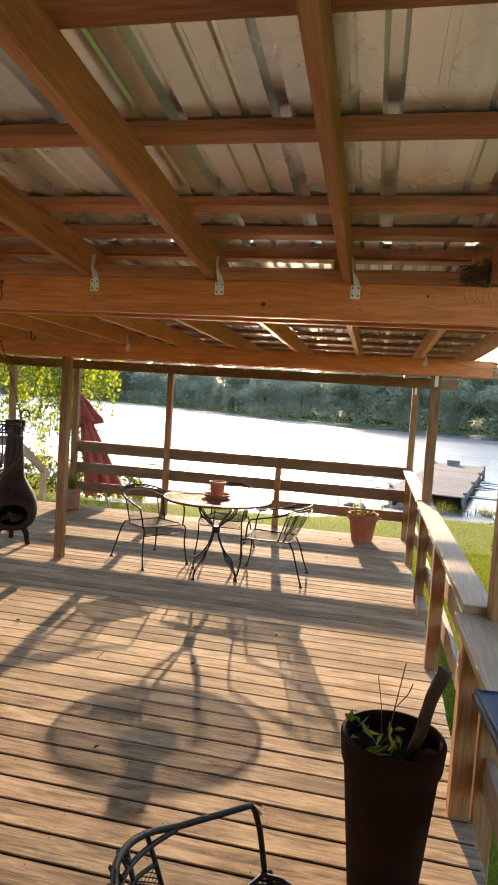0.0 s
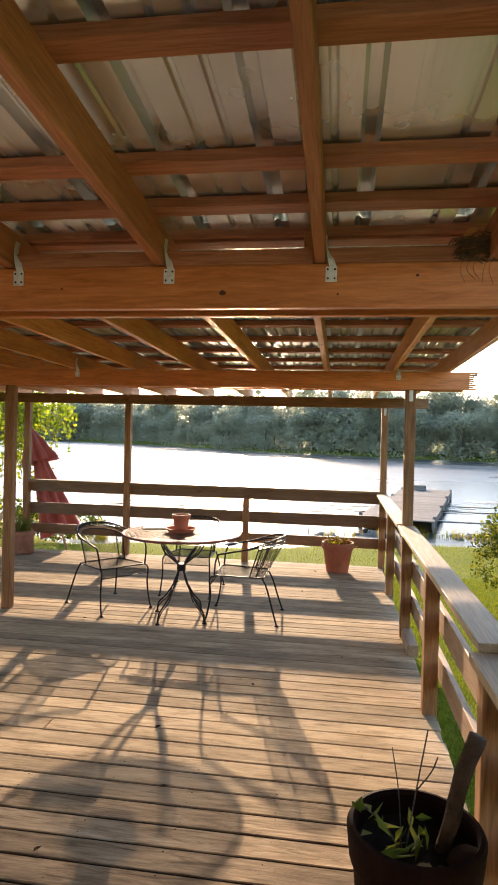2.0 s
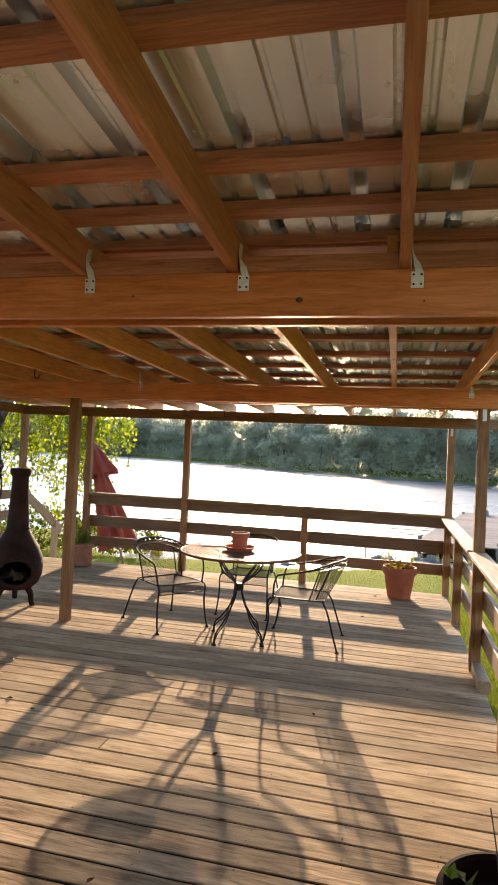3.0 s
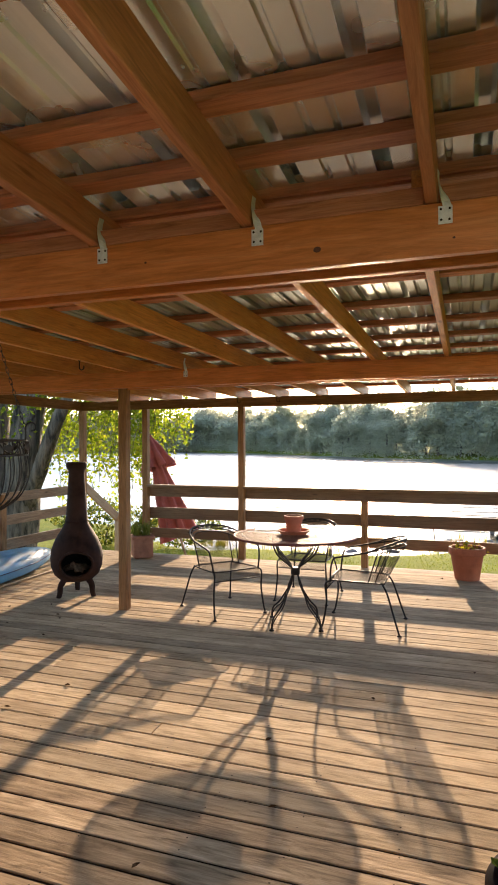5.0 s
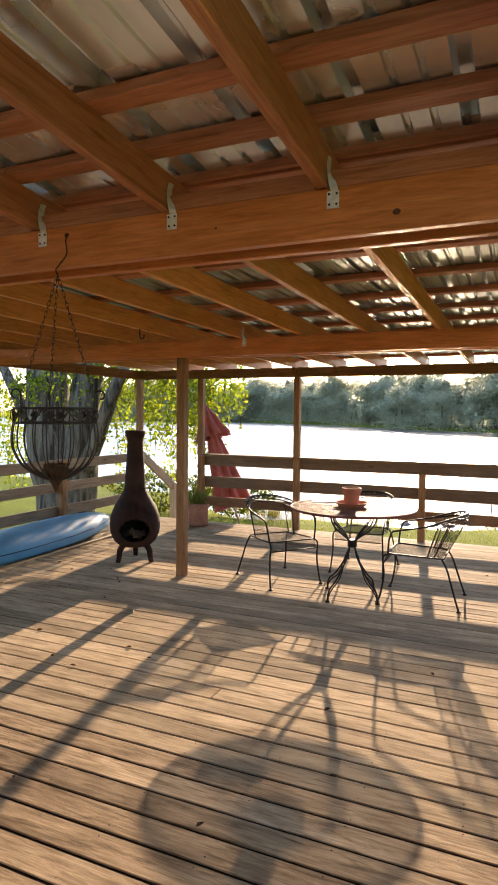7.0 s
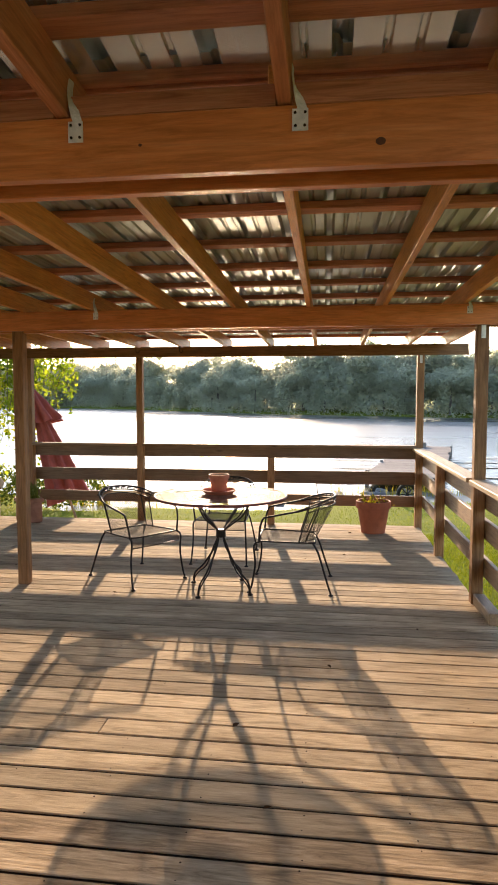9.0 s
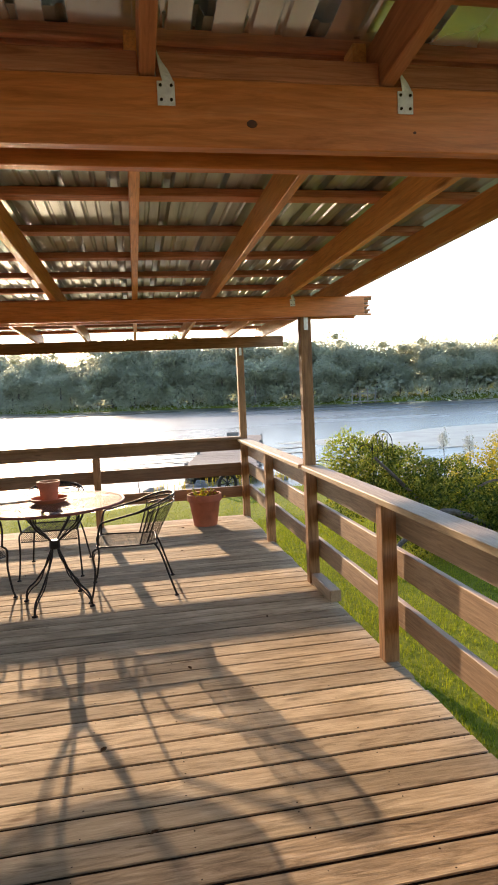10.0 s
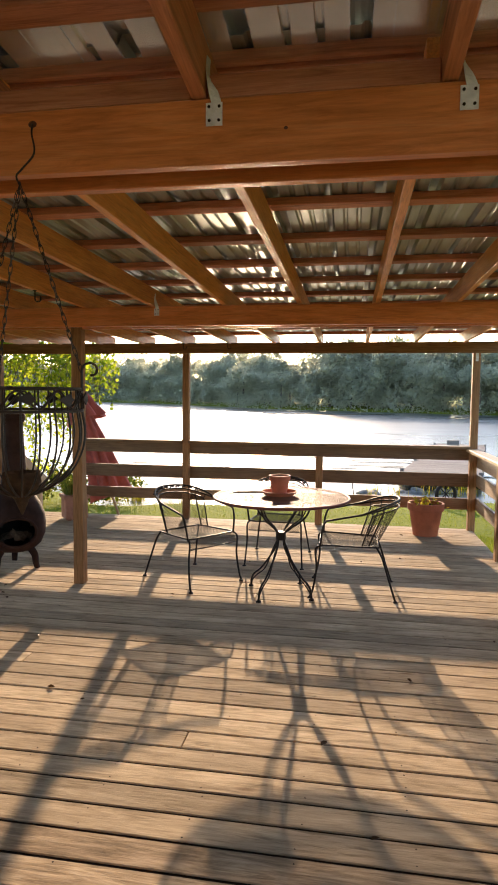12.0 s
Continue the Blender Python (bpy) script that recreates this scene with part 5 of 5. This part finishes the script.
def blades(name, pts, h, w, mat, label, seed, lean=0.35):
    """Grass: one bent blade for each point."""
    rg = np.random.default_rng(seed)
    p = np.asarray(pts, float)
    n = len(p)
    a = rg.uniform(0, 2 * math.pi, n)
    hh = (h * rg.uniform(0.5, 1.2, n))[:, None]
    d = np.c_[np.cos(a), np.sin(a), np.zeros(n)]
    s = np.c_[-np.sin(a), np.cos(a), np.zeros(n)] * w
    up = np.array([0, 0, 1.0])
    mid = p + d * hh * lean * 0.3 + up * hh * 0.6
    tip = p + d * hh * lean + up * hh
    v = np.stack([p - s, p + s, mid + s * 0.7, mid - s * 0.7, tip], 1).reshape(-1, 3)
    i = np.arange(n)[:, None] * 5
    f = np.concatenate([i + [0, 1, 2], i + [0, 2, 3], i + [3, 2, 4]], 1).reshape(-1, 3)
    me = bpy.data.meshes.new(name)
    me.from_pydata(v.tolist(), [], f.tolist())
    me.materials.append(mat)
    return tagged(new(name, me), label, "grass", kind="stuff")


rg = np.random.default_rng(15)
pts = [(x, y, ground_z(x, y) - 0.005) for x, y in np.c_[1.3 + 5.0 * rg.uniform(0, 1, 90000) ** 1.5, 2.0 + 11.5 * rg.uniform(0, 1, 90000)]]
blades("grass", pts, 0.05, 0.0035, M_GRASS, "short mown green lawn grass", 1, 0.6)
pts = [(x, y, ground_z(x, y) - 0.005) for x, y in np.c_[rg.uniform(-9, 8, 36000), rg.uniform(9.8, 18.8, 36000)]]
blades("grass", pts, 0.05, 0.005, M_GRASS, "mown green lawn grass towards the lake", 2, 0.6)
pts = []
for k in range(75):
    x = rg.uniform(-12, 11)
    y = shore(x) - 0.5 + rg.normal() * 0.35
    if -0.6 < x < 1.0 and rg.uniform() < 0.6:
        continue
    for j in range(26):
        xx, yy = x + rg.normal() * 0.16, y + rg.normal() * 0.12
        pts.append((xx, yy, max(ground_z(xx, yy), WATER - 0.1)))
blades("reeds", pts, 0.45, 0.008, M_GOLD, "tall yellow-green shore grass", 3, 0.3)

# floating weed: a broad ragged mat off the shore, thinning into strips
def weed_edge(x):
    return 39.0 + 3.2 * noise.noise((x * 0.06, 1.7, 0)) + 1.1 * noise.noise((x * 0.31, 4.2, 0))


bm = bmesh.new()
low, high = [], []
for x in np.arange(7.0, 96.0, 1.2):
    grow = min(1.0, (x - 7.0) / 14.0)
    mid = 33.0 + 0.9 * noise.noise((x * 0.2, 8.8, 0))
    low.append(bm.verts.new((x, mid - (mid - shore(min(14, x)) + 1.5) * grow, WATER + 0.008)))
    high.append(bm.verts.new((x, mid + (weed_edge(x) - mid) * grow + 0.05, WATER + 0.008)))
for k in range(len(low) - 1):
    bm.faces.new((low[k], low[k + 1], high[k + 1], high[k]))
rng = random.Random(71)
for k in range(46):
    x = rng.uniform(-9, 12)
    y = rng.uniform(22.5, 31) + abs(x) * 0.2
    ring = []
    lx, ly = rng.uniform(0.5, 2.4), rng.uniform(0.10, 0.26)
    for j in range(14):
        q = 2 * math.pi * j / 14
        wob = 1 + 0.5 * noise.noise((math.cos(q) * 1.5 + k, math.sin(q) * 1.5, k * 0.7))
        ring.append(bm.verts.new((x + lx * wob * math.cos(q), y + ly * wob * math.sin(q), WATER + 0.012 + 0.0006 * k)))
    bm.faces.new(ring)
tagged(part("water_weed", bm, M_PAD), "grey-green floating weed on the lake", "water plants", kind="stuff")

# ---- woods on the far shore ----
rg = np.random.default_rng(90)


def crown(n, seed):
    """Centres and sizes of the leaf clumps of one tree, 1 high."""
    r = np.random.default_rng(seed)
    lumps = [(0, 0, 0.62, 0.30)] + [(r.normal() * 0.17, r.normal() * 0.17, r.uniform(0.06, 0.84), r.uniform(0.12, 0.22)) for _ in range(19)]
    out, lobes = [], []
    for cx, cy, cz, rad in lumps:
        lobes.append((cx, cy, cz, rad))
        k = int(n * rad * rad * 3.2) + 8
        d = r.normal(size=(k, 3))
        d /= np.linalg.norm(d, axis=1)[:, None]
        d *= rad * r.uniform(0.55, 1.12, k)[:, None]
        out.append(np.c_[cx + d[:, 0], cy + d[:, 1], cz + d[:, 2] * 0.85])
    return np.concatenate(out), lobes


kinds = [crown(1700, s) for s in range(9)]
ball_bm = bmesh.new()
bmesh.ops.create_icosphere(ball_bm, subdivisions=2, radius=1.0)
BALL_V = np.array([v.co[:] for v in ball_bm.verts])
BALL_F = np.array([[v.index for v in f.verts] for f in ball_bm.faces])
ball_bm.free()
core_v, core_f, core_n = [], [], 0
far_leaves, far_sizes, trunks = [], [], bmesh.new()
for k in range(260):
    t = k / 260
    x = -205 + 325 * t ** 0.72 + rg.normal() * 1.5
    depth = (k % 3) * 6 + rg.uniform(0, 6)
    y = far_y(x) + 3.5 + depth
    scale = 0.50 + y / 290
    h = rg.uniform(8.2, 13.4) * scale * (1.1 if k % 3 else 0.85) * (1 + 0.2 * noise.noise((x * 0.035, 3.1, 0)) + 0.25 * noise.noise((x * 0.12, 7.7, 0))) * (0.9 if x > 25 else 1.0)
    ang = math.atan2(x, y)
    if -0.262 < ang < -0.222 and y < 400:
        h *= 0.5
    z0 = WATER + 0.6 + depth * 0.1
    c, lobes = kinds[k % 9]
    a, wide = rg.uniform(0, 6.28), rg.uniform(0.95, 1.35)
    far_leaves.append(np.c_[x + (c[:, 0] * math.cos(a) - c[:, 1] * math.sin(a)) * h * wide, y + (c[:, 0] * math.sin(a) + c[:, 1] * math.cos(a)) * h * wide, z0 + c[:, 2] * h])
    far_sizes.append(np.full(len(c), 0.037 * h) * rg.uniform(0.5, 1.3, len(c)))
    for cx, cy, cz, rad in lobes:
        q = BALL_V * rad * 0.36 * (1 + 0.2 * rg.normal(size=(len(BALL_V), 1)))
        q = np.c_[cx + q[:, 0], cy + q[:, 1], cz + q[:, 2] * 0.85]
        core_v.append(np.c_[x + (q[:, 0] * math.cos(a) - q[:, 1] * math.sin(a)) * h * wide, y + (q[:, 0] * math.sin(a) + q[:, 1] * math.cos(a)) * h * wide, z0 + q[:, 2] * h])
        core_f.append(BALL_F + core_n)
        core_n += len(BALL_V)
    tube(trunks, [(x, y, z0 - 1), (x + 0.2, y, z0 + h * 0.6)], 0.022 * h, 5)
for k in range(560):
    x = -330 + 620 * k / 560 + rg.normal() * 1.5
    y = far_y(x) + 0.6 + rg.uniform(0, 2.4)
    if -0.33 < math.atan2(x, y) < -0.19 and rg.uniform() < 0.75:
        continue
    n = 90
    d = rg.normal(size=(n, 3))
    d /= np.linalg.norm(d, axis=1)[:, None]
    s = (0.6 + y / 330) * rg.uniform(1.2, 3.0)
    far_leaves.append(np.c_[x + d[:, 0] * s * 1.5, y + d[:, 1] * s, WATER + 0.35 + (d[:, 2] * 0.8 + 0.5) * s])
    far_sizes.append(np.full(n, 0.2 * s) * rg.uniform(0.5, 1.3, n))
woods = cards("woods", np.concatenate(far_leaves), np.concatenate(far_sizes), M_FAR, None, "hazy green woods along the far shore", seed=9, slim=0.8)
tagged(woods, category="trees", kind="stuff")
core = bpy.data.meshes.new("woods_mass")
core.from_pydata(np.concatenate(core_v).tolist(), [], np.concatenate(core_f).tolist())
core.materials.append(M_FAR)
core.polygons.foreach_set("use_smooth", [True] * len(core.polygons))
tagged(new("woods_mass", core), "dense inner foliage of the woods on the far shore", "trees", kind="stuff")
tagged(part("woods_trunks", trunks, M_BARK), "trunks of the trees on the far shore", "trees", kind="stuff")
jetty = thing("far_jetty", pose(36, far_y(36) - 1.5, WATER), "small pale boat lift and jetty on the far shore", "jetty")
for k in range(4):
    board("jetty_post", (-2 + 1.3 * k, 0, -0.5), (-2 + 1.3 * k, 0, 2.4 - 0.3 * (k % 2)), 0.14, 0.14, M_PIER, jetty)
board("jetty_rail", (-2.2, -0.1, 1.6), (2.2, -0.1, 1.6), 0.1, 0.14, M_PIER, jetty)
board("jetty_deck", (-3.0, 0.1, 0.35), (3.0, 0.1, 0.35), 1.2, 0.15, M_PIER, jetty)
